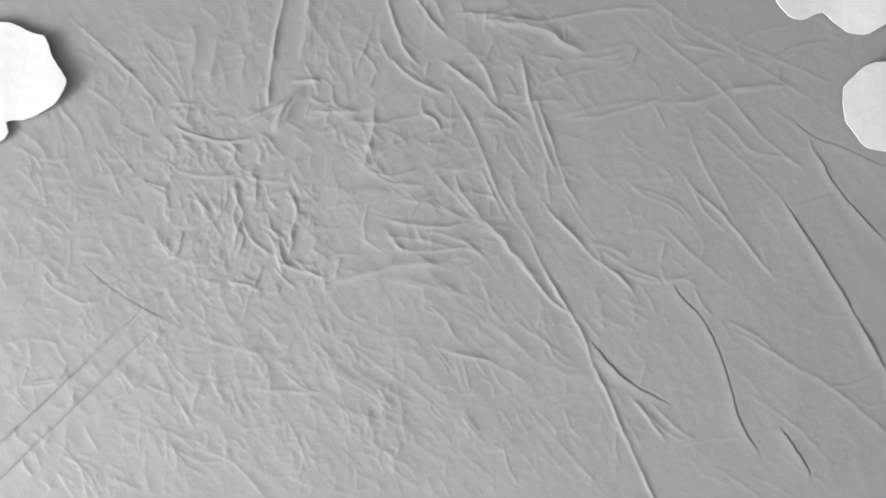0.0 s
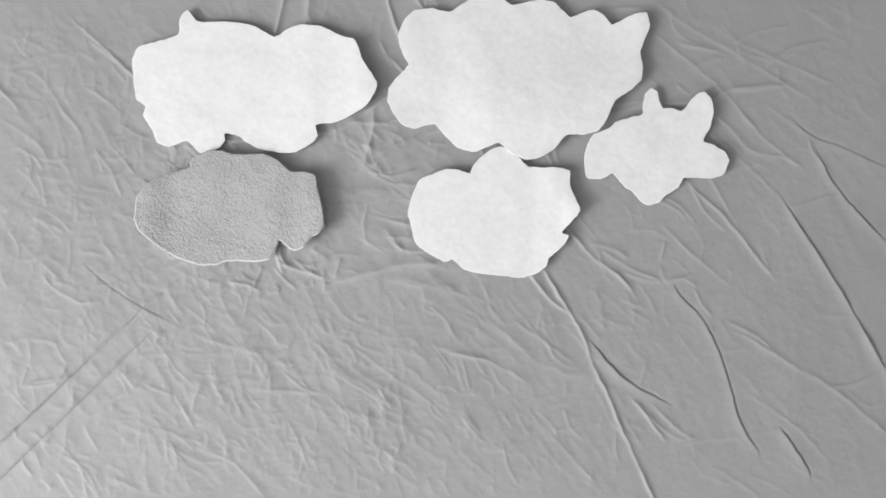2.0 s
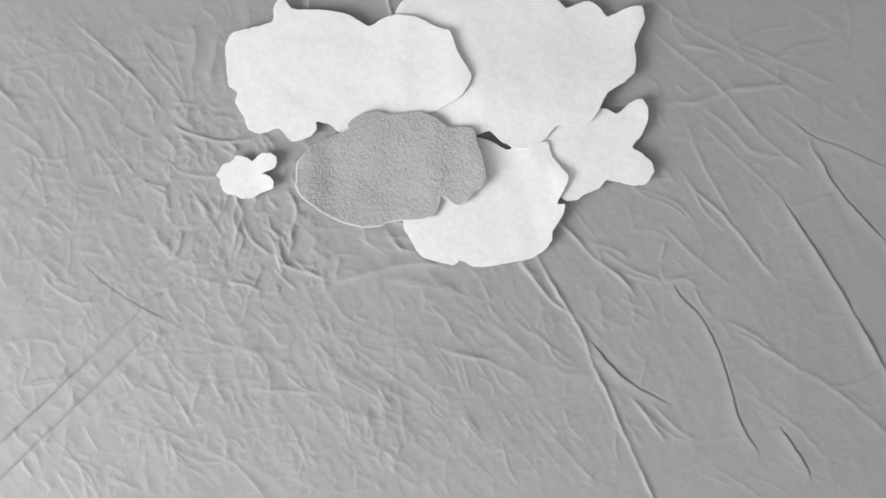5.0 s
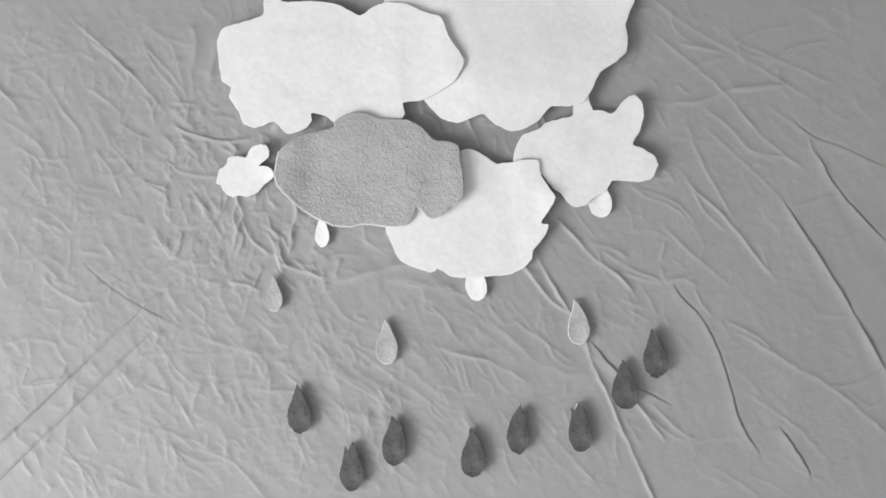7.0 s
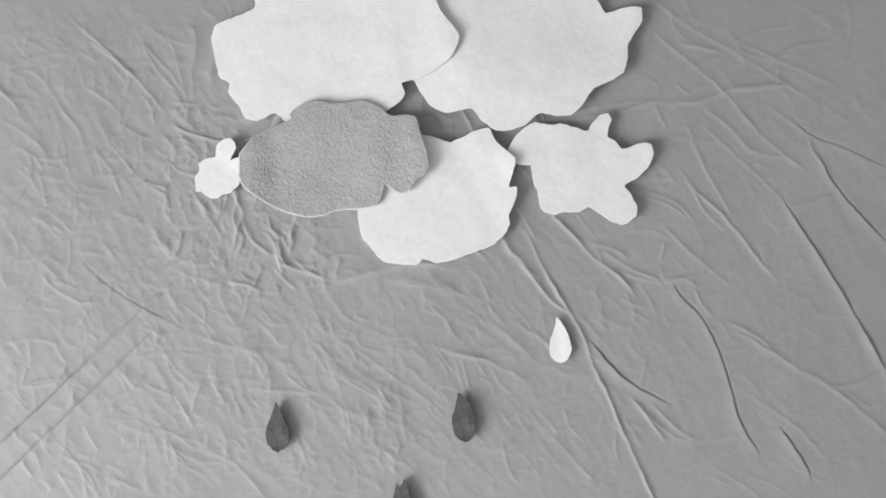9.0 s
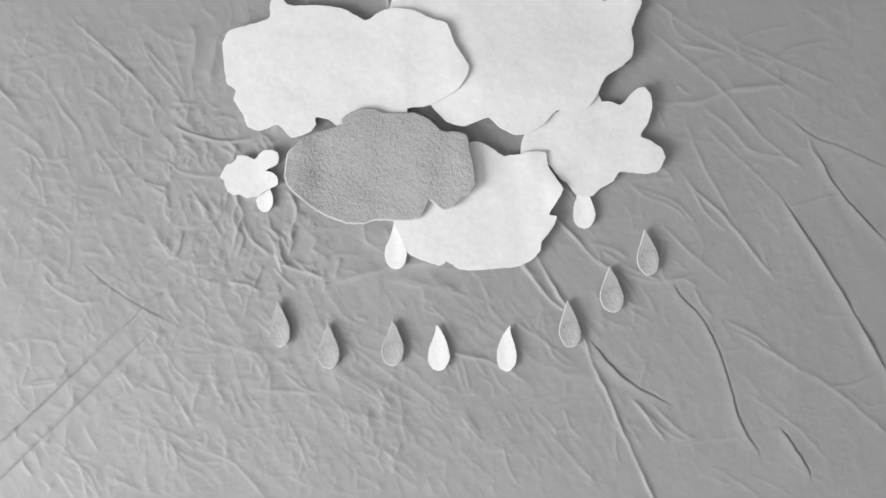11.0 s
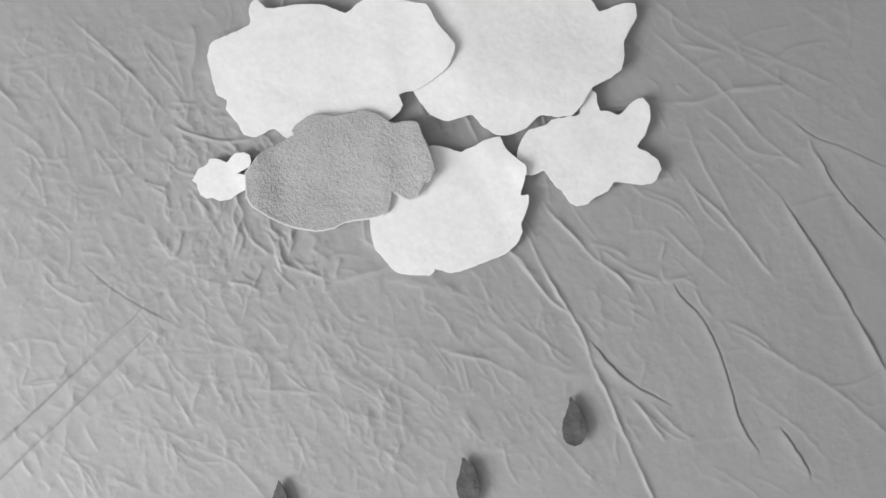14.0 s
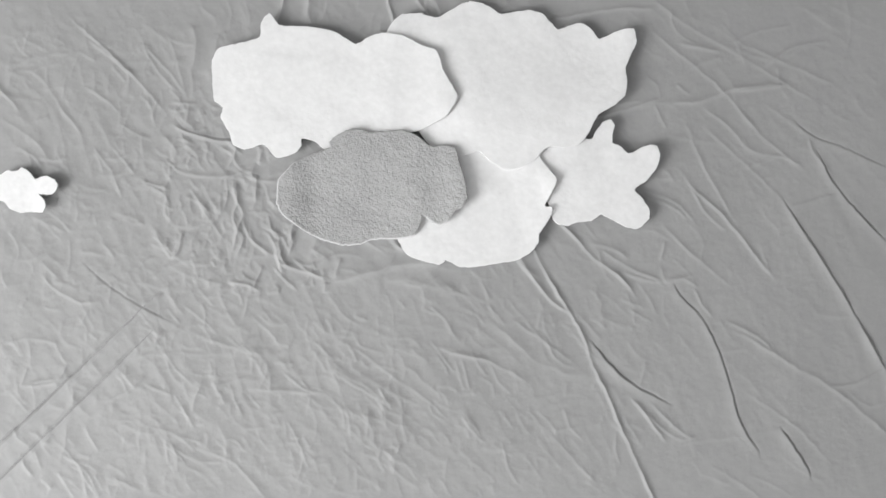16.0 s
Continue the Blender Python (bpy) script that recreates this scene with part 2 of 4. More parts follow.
fold(0.621, 3.0, 4.8, (1170, 470), (1180, 500), (1215, 490), (1235, 488))
fold(0.711, 3.0, 4.8, (1100, 480), (1140, 495), (1180, 502))
fold(0.495, 3.0, 4.8, (1130, 500), (1150, 530), (1165, 560))
fold(0.648, 3.0, 4.8, (960, 590), (990, 640), (1030, 655))
fold(0.495, 3.0, 4.8, (865, 640), (885, 680), (905, 700))
fold(0.495, 3.0, 4.8, (805, 630), (815, 670), (825, 700))
fold(0.423, 3.0, 4.8, (1250, 820), (1300, 850), (1350, 885))
fold(0.423, 3.0, 4.8, (1310, 690), (1360, 720), (1420, 765), (1480, 830))
fold(0.513, 3.0, 4.8, (1500, 690), (1540, 720), (1575, 715))
fold(1.08, 3.0, 4.8, (1000, 210), (1060, 205), (1120, 190), (1180, 170))
fold(0.594, 3.0, 4.8, (860, 10), (858, 60))
fold(0.423, 3.0, 4.8, (0, 210), (60, 250), (90, 290))
fold(0.524, 3.0, 4.8, (0, 610), (50, 600), (110, 612))
fold(0.558, 3.0, 4.8, (20, 120), (60, 130), (130, 228))
fold(0.459, 3.0, 4.8, (1060, 90), (1120, 80), (1110, 115))
fold(0.684, 3.0, 4.8, (1200, 75), (1280, 90))
fold(0.56, 2.4, 4.0, (250, 80), (275, 120), (300, 150), (318, 165))
fold(0.91, 9, 9, (340, 35), (345, 80), (340, 135))
fold(1, 9, 9, (385, 55), (380, 110), (368, 145))
fold(0.79, 9, 9, (425, 70), (432, 110), (412, 150))
fold(0.69, 9, 9, (440, 45), (448, 100))
fold(0.494, 2.4, 4.0, (145, 150), (190, 180), (215, 205))
fold(0.446, 2.4, 4.0, (205, 215), (240, 235), (275, 250))
fold(0.494, 2.4, 4.0, (20, 255), (60, 280), (75, 305))
fold(0.494, 2.4, 4.0, (190, 255), (215, 280), (240, 312))
fold(0.769, 2.4, 4.0, (285, 275), (320, 305), (370, 313))
fold(0.665, 2.4, 4.0, (300, 180), (350, 184))
fold(0.636, 2.4, 4.0, (370, 250), (364, 280), (376, 302))
fold(0.636, 2.4, 4.0, (385, 258), (410, 275), (400, 302))
fold(1.23, 2.4, 4.0, (430, 222), (465, 205), (522, 174))
fold(2.2, 9, 9, (480, 240), (515, 190), (542, 150))
fold(0.845, 2.4, 4.0, (452, 232), (475, 245), (492, 270))
fold(1, 9, 9, (546, -5), (550, 50), (545, 95))
fold(0.712, 2.4, 4.0, (560, 135), (585, 150), (592, 180), (602, 192))
fold(0.494, 2.4, 4.0, (620, 108), (626, 138))
fold(0.807, 2.4, 4.0, (628, 125), (645, 85), (655, 58))
fold(0.636, 2.4, 4.0, (668, 68), (686, 97))
fold(1.04, 2.4, 4.0, (640, 202), (680, 175), (712, 153))
fold(0.494, 2.4, 4.0, (608, 262), (645, 288))
fold(1.04, 2.4, 4.0, (648, 302), (690, 311), (742, 300))
fold(0.645, 2.4, 4.0, (685, 216), (740, 205), (755, 207))
fold(0.832, 2.4, 4.0, (748, 237), (805, 224))
fold(0.589, 2.4, 4.0, (900, 190), (938, 212))
fold(0.769, 2.4, 4.0, (888, 164), (930, 172))
fold(0.694, 2.4, 4.0, (955, 98), (1002, 106))
fold(0.728, 2.4, 4.0, (950, 148), (1010, 131), (1055, 120))
fold(0.56, 2.4, 4.0, (888, 252), (920, 290), (937, 314))
fold(0.921, 2.4, 4.0, (1132, 78), (1117, 110), (1088, 122))
fold(1.04, 2.4, 4.0, (1005, 28), (1100, 14), (1165, 14))
fold(0.807, 2.4, 4.0, (1295, 78), (1340, 56), (1405, 44))
fold(0.494, 2.4, 4.0, (1198, 148), (1224, 168))
fold(0.921, 2.4, 4.0, (1300, 162), (1345, 156), (1395, 150))
fold(0.684, 2.4, 4.0, (1350, 122), (1400, 86), (1475, 70))
fold(0.494, 2.4, 4.0, (1158, 182), (1182, 230))
fold(0.636, 2.4, 4.0, (1430, 235), (1442, 270), (1470, 302), (1484, 320))
fold(0.56, 2.4, 4.0, (270, 400), (305, 452))
fold(0.874, 2.4, 4.0, (305, 452), (326, 408))
fold(0.827, 2.4, 4.0, (300, 388), (322, 366), (312, 348))
fold(0.703, 2.4, 4.0, (248, 320), (302, 336))
fold(0.56, 2.4, 4.0, (295, 343), (290, 380), (306, 392))
fold(0.941, 2.4, 4.0, (410, 378), (420, 410), (428, 430), (413, 458))
fold(0.921, 2.4, 4.0, (428, 383), (440, 420), (460, 436), (484, 452))
fold(1.04, 2.4, 4.0, (458, 398), (490, 415), (494, 440), (502, 468))
fold(0.845, 2.4, 4.0, (480, 408), (500, 420), (512, 448))
fold(0.902, 2.4, 4.0, (514, 348), (524, 375), (515, 410), (518, 430), (508, 458))
fold(1.04, 2.4, 4.0, (518, 458), (545, 480), (572, 492))
fold(0.921, 2.4, 4.0, (448, 512), (466, 468))
fold(0.712, 2.4, 4.0, (480, 470), (510, 500), (528, 518))
fold(0.75, 2.4, 4.0, (398, 500), (440, 505), (462, 522))
fold(0.636, 2.4, 4.0, (438, 322), (452, 340), (446, 372))
fold(0.76, 2.4, 4.0, (398, 310), (402, 345), (392, 380))
fold(0.636, 2.4, 4.0, (470, 330), (480, 360), (500, 372))
fold(0.494, 2.4, 4.0, (348, 508), (378, 545))
fold(0.456, 2.4, 4.0, (195, 498), (190, 552))
fold(0.921, 2.4, 4.0, (248, 542), (290, 518))
fold(0.494, 2.4, 4.0, (318, 538), (370, 578), (390, 600))
fold(1.3, 9, 9, (595, 347), (695, 334))
fold(0.807, 2.4, 4.0, (575, 367), (625, 360))
fold(0.741, 2.4, 4.0, (745, 408), (800, 420), (855, 448))
fold(0.494, 2.4, 4.0, (718, 338), (748, 368))
fold(0.494, 2.4, 4.0, (760, 348), (790, 370), (825, 388))
fold(0.731, 2.4, 4.0, (828, 338), (885, 352))
fold(0.712, 2.4, 4.0, (803, 305), (818, 350))
fold(0.712, 2.4, 4.0, (850, 290), (870, 340), (902, 404))
fold(0.712, 2.4, 4.0, (900, 335), (930, 390), (955, 430))
fold(0.427, 2.4, 4.0, (548, 438), (585, 463))
fold(0.79, 9, 9, (698, 490), (760, 505), (820, 516))
fold(0.427, 2.4, 4.0, (758, 538), (790, 570), (803, 594))
fold(0.56, 2.4, 4.0, (998, 336), (1030, 390), (1065, 432))
fold(0.494, 2.4, 4.0, (1120, 328), (1165, 345), (1200, 360), (1238, 404))
fold(0.503, 2.4, 4.0, (1178, 425), (1170, 464))
fold(0.636, 2.4, 4.0, (1222, 330), (1250, 375), (1292, 412))
fold(0.56, 2.4, 4.0, (1226, 505), (1245, 540), (1265, 566))
fold(0.69, 9, 9, (1048, 495), (1065, 540), (1072, 590))
fold(0.494, 2.4, 4.0, (1058, 438), (1075, 490), (1092, 502))
fold(0.541, 2.4, 4.0, (1098, 528), (1145, 548))
fold(0.427, 2.4, 4.0, (93, 598), (100, 620), (117, 648))
fold(0.541, 2.4, 4.0, (46, 648), (34, 688))
fold(0.427, 2.4, 4.0, (15, 695), (48, 732))
fold(0.34, 2.4, 4.0, (280, 600), (300, 640), (330, 675), (348, 694))
fold(0.475, 2.4, 4.0, (248, 678), (305, 702))
fold(0.427, 2.4, 4.0, (212, 658), (242, 694))
fold(0.427, 2.4, 4.0, (305, 695), (332, 744))
fold(0.427, 2.4, 4.0, (388, 692), (396, 718))
fold(0.494, 2.4, 4.0, (402, 675), (420, 720), (432, 745))
fold(0.427, 2.4, 4.0, (438, 698), (463, 728))
fold(0.513, 2.4, 4.0, (498, 658), (540, 690), (570, 698))
fold(0.59, 9, 9, (478, 745), (502, 795))
fold(0.494, 2.4, 4.0, (503, 735), (530, 790), (547, 835))
fold(0.427, 2.4, 4.0, (148, 755), (172, 804))
fold(0.427, 2.4, 4.0, (58, 795), (72, 835))
fold(0.494, 2.4, 4.0, (98, 835), (132, 886))
fold(0.59, 9, 9, (268, 755), (286, 825))
fold(0.427, 2.4, 4.0, (290, 775), (296, 825))
fold(0.59, 9, 9, (558, 598), (590, 660), (602, 705))
fold(0.69, 9, 9, (615, 715), (642, 785))
fold(0.494, 2.4, 4.0, (668, 686), (695, 728))
fold(0.59, 9, 9, (716, 745), (738, 798))
fold(0.494, 2.4, 4.0, (758, 598), (790, 640), (808, 666))
fold(0.427, 2.4, 4.0, (818, 636), (832, 695))
fold(0.427, 2.4, 4.0, (888, 775), (900, 830), (922, 866))
fold(0.427, 2.4, 4.0, (928, 806), (965, 856))
fold(0.427, 2.4, 4.0, (776, 845), (803, 886))
fold(0.427, 2.4, 4.0, (828, 735), (853, 776))
fold(0.26, 2.4, 4.0, (698, 796), (743, 856))
fold(0.891, 2.8, 6.0, (472, 150), (474, 188))
fold(1.26, 3.0, 4.8, (536, 150), (500, 195), (488, 240))
fold(0.576, 3.0, 4.8, (410, 312), (415, 352))
fold(1.17, 2.8, 6.0, (412, 310), (416, 350), (428, 380), (420, 405), (410, 455))
fold(1.17, 2.8, 6.0, (430, 308), (455, 318), (490, 322))
fold(0.891, 2.8, 6.0, (500, 330), (518, 352), (526, 375), (524, 405))
fold(1.08, 2.8, 6.0, (456, 405), (475, 415), (488, 440), (492, 462), (530, 478))
fold(0.657, 3.0, 4.8, (510, 400), (515, 425), (510, 452))
fold(0.891, 2.8, 6.0, (330, 325), (358, 370), (385, 410), (402, 432))
fold(0.711, 2.8, 6.0, (583, 155), (592, 185), (625, 196))
fold(0.801, 2.8, 6.0, (745, 165), (748, 200), (765, 208), (780, 230))
fold(0.801, 2.8, 6.0, (640, 280), (675, 305), (705, 322))
fold(0.801, 2.8, 6.0, (765, 300), (800, 340), (850, 395))
fold(0.711, 2.8, 6.0, (680, 400), (700, 430), (718, 450))
fold(0.576, 3.0, 4.8, (470, 250), (480, 280))
fold(0.495, 3.0, 4.8, (372, 245), (378, 280), (400, 310))
fold(0.495, 3.0, 4.8, (400, 250), (430, 275))
fold(0.648, 3.0, 4.8, (455, 248), (460, 285))
fold(0.25, 3.0, 4.8, (545, 560), (580, 640), (622, 752))
fold(0.21, 3.0, 4.8, (270, 548), (330, 585), (420, 615), (505, 624))
fold(0.48, 2.8, 6.0, (262, 752), (335, 812), (410, 822))
fold(0.39, 3.0, 4.8, (265, 590), (285, 620), (300, 655))
fold(0.648, 3.0, 4.8, (42, 682), (85, 674), (135, 668))
fold(0.648, 3.0, 4.8, (440, 560), (480, 590), (495, 615))
fold(0.491, 2.8, 6.0, (590, 660), (640, 690), (690, 720))
fold(0.648, 3.0, 4.8, (180, 715), (230, 690), (262, 660))
fold(0.576, 3.0, 4.8, (100, 800), (150, 835), (175, 880))
fold(0.855, 3.0, 4.8, (-10, 150), (12, 172), (35, 200))
fold(0.711, 3.0, 4.8, (150, 66), (200, 105), (245, 142))

fold(0.8, 3.0, 4.8, (1572, 652), (1520, 680), (1465, 686))
fold(0.35, 4.5, 6, (1185, 792), (1260, 780), (1330, 772), (1395, 758))
fold(0.8, 3.0, 4.8, (1172, 498), (1212, 494), (1242, 512))
fold(0.7, 3.0, 4.8, (1282, 566), (1335, 592), (1378, 628))
fold(0.33, 4.5, 6, (798, 556), (868, 598), (932, 652))
fold(0.33, 3.0, 4.8, (888, 516), (948, 588), (1002, 642))
fold(0.7, 3.0, 4.8, (902, 562), (962, 604), (1022, 648))
fold(0.8, 3.0, 4.8, (1058, 438), (1112, 472), (1180, 502))
fold(0.7, 3.0, 4.8, (1122, 706), (1160, 748), (1205, 778), (1245, 770))
fold(0.4, 4.5, 6, (704, 638), (742, 668), (780, 704))
fold(0.49, 4.5, 6, (612, 646), (680, 688), (748, 724))
fold(0.6, 3.0, 4.8, (424, 688), (500, 694), (588, 698))
fold(0.35, 4.5, 6, (536, 498), (562, 560), (590, 615))
fold(0.7, 3.0, 4.8, (640, 300), (700, 268), (748, 232))
fold(0.7, 3.0, 4.8, (690, 352), (760, 362), (838, 398))
fold(0.8, 3.0, 4.8, (668, 418), (742, 424), (822, 446))
fold(0.8, 3.0, 4.8, (636, 292), (688, 322), (760, 330))
fold(0.8, 4.5, 6, (845, 92), (868, 140), (884, 186))
fold(0.7, 3.0, 4.8, (1000, 106), (1080, 98), (1128, 76))
fold(0.7, 3.0, 4.8, (962, 214), (1052, 190), (1150, 176))
fold(-0.5, 2, 2, (303, 200), (318, 222), (345, 236), (385, 243), (428, 246))

# slope added right of x = 1412, tilted from the window to darken that strip
height -= np.clip(gx - 1412, 0, 170) * 0.6 * 0.024 * (0.5 + 0.5 * np.clip((gy - 320) / 80, 0, 1))

# hem strip sewn across one corner
for sx, sy in ((240, 556), (262, 593)):
    d = ((gx - sx) * 235 + (gy - sy) * 240) / math.hypot(235, 240)
    run = np.clip((sx - gx) / 40, 0, 1)
    height -= 1.3 * np.exp(-(d / 4.5) ** 2) * run


# small creases of a cloth that was kept folded
def crumple(count, x0, x1, y0, y1, lean, swing, long_, high, seed):
    r = random.Random(seed)
    for _ in range(count):
        x, y = r.uniform(x0, x1), r.uniform(y0, y1)
        a, n = radians(lean + r.gauss(0, swing)), long_ * r.uniform(0.5, 1.7)
        bend = r.gauss(0, 0.09) * n
        ca, sa = math.cos(a), math.sin(a)
        w = r.uniform(2.2, 4.0)
        fold(high * r.uniform(0.4, 1.3), w, w * r.uniform(1.3, 3.0), (x - ca * n / 2, y - sa * n / 2), (x - sa * bend, y + ca * bend), (x + ca * n / 2, y + sa * n / 2))


crumple(150, 300, 600, 190, 520, 65, 60, 30, 0.6, 1)
crumple(260, 0, 480, 60, 560, 55, 45, 42, 0.4, 2)
crumple(90, 560, 900, 160, 520, 25, 40, 55, 0.48, 3)
crumple(300, 0, 700, 560, 900, 58, 34, 42, 0.4, 4)
crumple(150, 640, 1150, 520, 900, 50, 26, 48, 0.4, 5)
crumple(70, 880, 1568, 0, 320, 38, 30, 70, 0.3, 6)
crumple(60, 1050, 1568, 300, 900, 48, 22, 70, 0.25, 7)
crumple(40, 150, 700, 0, 200, 85, 18, 70, 0.35, 8)
crumple(80, 540, 1010, 0, 330, 50, 42, 62, 0.6, 9)
crumple(60, 280, 560, 180, 480, 75, 55, 34, 0.6, 10)
wx = gx + 30 * lattice(gx / 130, gy / 130, 5)
wy = gy + 30 * lattice(gx / 130, gy / 130, 6)
busy = 0.6 + 0.6 * lattice(gx / 260, gy / 260, 8)
calm = np.clip((1500 - gx) / 800, 0.35, 1)
ca, sa = math.cos(radians(55)), math.sin(radians(55))
slant, over = wx * ca + wy * sa, wy * ca - wx * sa
height += 0.75 * lattice(slant / 170, over / 75, 15) * calm
height += 0.42 * np.clip(1 - np.abs(lattice(slant / 120, over / 50, 11)) * 2.4, 0, 1) ** 2 * busy * calm
height += 0.46 * lattice(slant / 95, over / 24, 19) * calm * (0.6 + busy * 0.7)
height += 0.30 * np.clip(1 - np.abs(lattice(wx / 55 + 40, wy / 48 + 40, 13)) * 2.6, 0, 1) ** 3 * busy * calm
height += 0.2 * lattice(wx / 15 + 90, wy / 13 + 90, 17) * busy * calm

k = U
verts = np.stack([(gx - 784) * k, (441 - gy) * k, height * 0.001 - 0.0028], -1).reshape(-1, 3)
idx = np.arange(nx * ny).reshape(ny, nx)
quads = np.stack([idx[:-1, :-1], idx[1:, :-1], idx[1:, 1:], idx[:-1, 1:]], -1).reshape(-1, 4)
me = bpy.data.meshes.new("cloth")
me.from_pydata(verts.tolist(), [], quads.tolist())
me.polygons.foreach_set("use_smooth", [True] * len(quads))
me.materials.append(CLOTH)
cloth = tagged(new("cloth", me), "wrinkled plain grey cotton cloth spread flat on the floor", "cloth")


# strips darker than the cloth, added because the hem's two grooves shade too little
GROOVE_TONE = material("groove_tone", 0.335, 0.8, [(300, 3, 0.1)])
for sx, sy, n, slope in ((270, 528, 285, 1.01), (270, 585, 290, 1.04)):
    bm = bmesh.new()
    rows = []
    for k in range(n // 5 + 1):
        x, y = sx - k * 5 * 1.08 + 2.2 * noise.noise(Vector((k * 0.13, n, 0))), sy + k * 5 * slope + 2.2 * noise.noise(Vector((n, k * 0.17, 0)))
        j, i = min(np.searchsorted(gy[:, 0], y), ny - 1), min(np.searchsorted(gx[0], x), nx - 1)
        z = height[j, i] * 0.001 - 0.0027
        thin = 2.3 * min(1.0, (k + 1) / 14) * (0.75 + 0.5 * noise.noise(Vector((k * 0.3, n, 4.0))))
        rows.append([bm.verts.new(((x - 784 + a) * U, (441 - y - a) * U, z + up)) for a, up in ((-thin, 0.0), (-0.5 * thin, 0.0003), (0.5 * thin, 0.0003), (thin, 0.0))])
    for p, q in zip(rows, rows[1:]):
        for c in range(3):
            bm.faces.new((p[c], q[c], q[c + 1], p[c + 1]))
    groove_strip = bpy.data.meshes.new("groove_strip")
    bm.to_mesh(groove_strip)
    bm.free()
    groove_strip.materials.append(GROOVE_TONE)
    strip_ob = tagged(new("groove_strip", groove_strip), "added darker strip in the hem groove")
    strip_ob.parent = cloth


# ---- felt pieces ----
def ramp(v, a, b):
    """0 below a, 1 above b, smooth between."""
    f = min(1.0, max(0.0, (v - a) / (b - a)))
    return f * f * (3 - 2 * f)


def crisp_path(points, step):
    """A closed line through the points as scissors cut it: rounded, with corners left at the points."""
    rounded = smooth_path(points, step, True)
    straight = []
    for i, q in enumerate(points):
        p, e = Vector(q), Vector(points[(i + 1) % len(points)])
        k = max(1, int((e - p).length / step))
        straight += [p.lerp(e, j / k) for j in range(k)]
    return [a.lerp(b, 0.5) for a, b in zip(rounded, straight)]


def cut_mesh(name, outline, mat, thick, centre, step=4.0, grow=1.0, out_by=0.0, wave=0.0, seed=1, rough=0.0002, bend=None, pieces="all"):
    """A piece cut from felt, its lower face at z = 0; wave: how far its face is uneven; bend(x, y): how far it
    curls up in metres at a place on the plan grid from its centre; pieces: all of it, its faces or its cut edge."""
    ring = crisp_path(outline, step)
    pts = [Vector(((q.x - centre[0]) * U, (centre[1] - q.y) * U)) * grow for q in ring]
    n = len(pts)
    if sum(pts[i - 1].cross(pts[i]) for i in range(n)) < 0:
        pts.reverse()
    rnd = random.Random(seed)
    normal = []
    for i in range(n):
        e = (pts[(i + 1) % n] - pts[i - 1]).normalized()
        normal.append(Vector((e.y, -e.x)))
    pts = [p + o * (out_by + rnd.gauss(0, rough) + 3 * rough * noise.noise(Vector((p.x * 160, p.y * 160, seed * 3.3)))) for p, o in zip(pts, normal)]

    def curl(p):
        return bend(p.x / U, -p.y / U) if bend else 0.0

    def lift(p):
        q = Vector((p.x * 22 + seed * 7.1, p.y * 22, 0.0))
        return wave * (noise.noise(q) + 0.5 * noise.noise(q * 2.7)) + curl(p)
    bm = bmesh.new()
    rings = []
    for inset, z in ((0.0002, 0.0), (0.0, thick * 0.35), (0.00003, thick * 0.75), (0.0002, thick)):
        rings.append([bm.verts.new((*(p - o * inset), z + (lift(p) if z else curl(p)))) for p, o in zip(pts, normal)])
    if pieces != "faces":
        for a, b in zip(rings, rings[1:]):
            for i in range(n):
                bm.faces.new((a[i], a[(i + 1) % n], b[(i + 1) % n], b[i]))
    if pieces != "edge":
        x0, x1, y0, y1 = min(p.x for p in pts), max(p.x for p in pts), min(p.y for p in pts), max(p.y for p in pts)
        gap = 0.005
        inner = [Vector((a + rnd.uniform(-1, 1) * 0.001, c + rnd.uniform(-1, 1) * 0.001)) for a in np.arange(x0, x1, gap) for c in np.arange(y0, y1, gap)]
        for ring3, up in ((rings[-1], True), (rings[0], False)):
            got = geometry.delaunay_2d_cdt([v.co.xy for v in ring3] + inner, [], [list(range(n))], 1, 1e-6)
            made = [bm.verts.new((v.x, v.y, thick + lift(v) if up else curl(v))) for v in got[0]]
            for f in got[2]:
                face = [made[k] for k in f]
                bm.faces.new(face if up else face[::-1])
    bmesh.ops.delete(bm, geom=[v for v in bm.verts if not v.link_faces], context="VERTS")
    for f in bm.faces:
        f.smooth = True
    me = bpy.data.meshes.new(name)
    bm.to_mesh(me)
    bm.free()
    me.materials.append(mat)
    return me


def part(name, me, parent, label=""):
    ob = new(name, me)
    ob.parent = parent
    return tagged(ob, label)


def cutout(name, outline, mat, thick, label, category, group, centre, **shape):
    """A felt piece: its faces, and the cut edge round them."""
    ob = tagged(new(name), label, category, group)
    part("face", cut_mesh("face", outline, mat, thick, centre, pieces="faces", **shape), ob)
    part("cut_edge", cut_mesh("cut_edge", outline, mat, thick, centre, pieces="edge", **shape), ob, "bright cut edge of the felt")
    return ob


FELT = 0.0014
WAVE = 0.0007


# how the clouds curl where they lie on one another or were picked up; x to the right, y towards the viewer
def curl_a(x, y):
    return 0.0020 * ramp(x, 10, 110) + 0.0042 * ramp(x, 120, 215) * (1 - ramp(y, 20, 75)) + 0.0008 * ramp(-y, 60, 110)


def curl_b(x, y):
    low = ramp(y, -70, 85)
    return (0.0052 * low - 0.0014 * ramp(y, 95, 160)) * ramp(x, -170, -60) + 0.0020 * ramp(x, 130, 195) * (1 - low) + 0.0008 * ramp(-x, 150, 240)


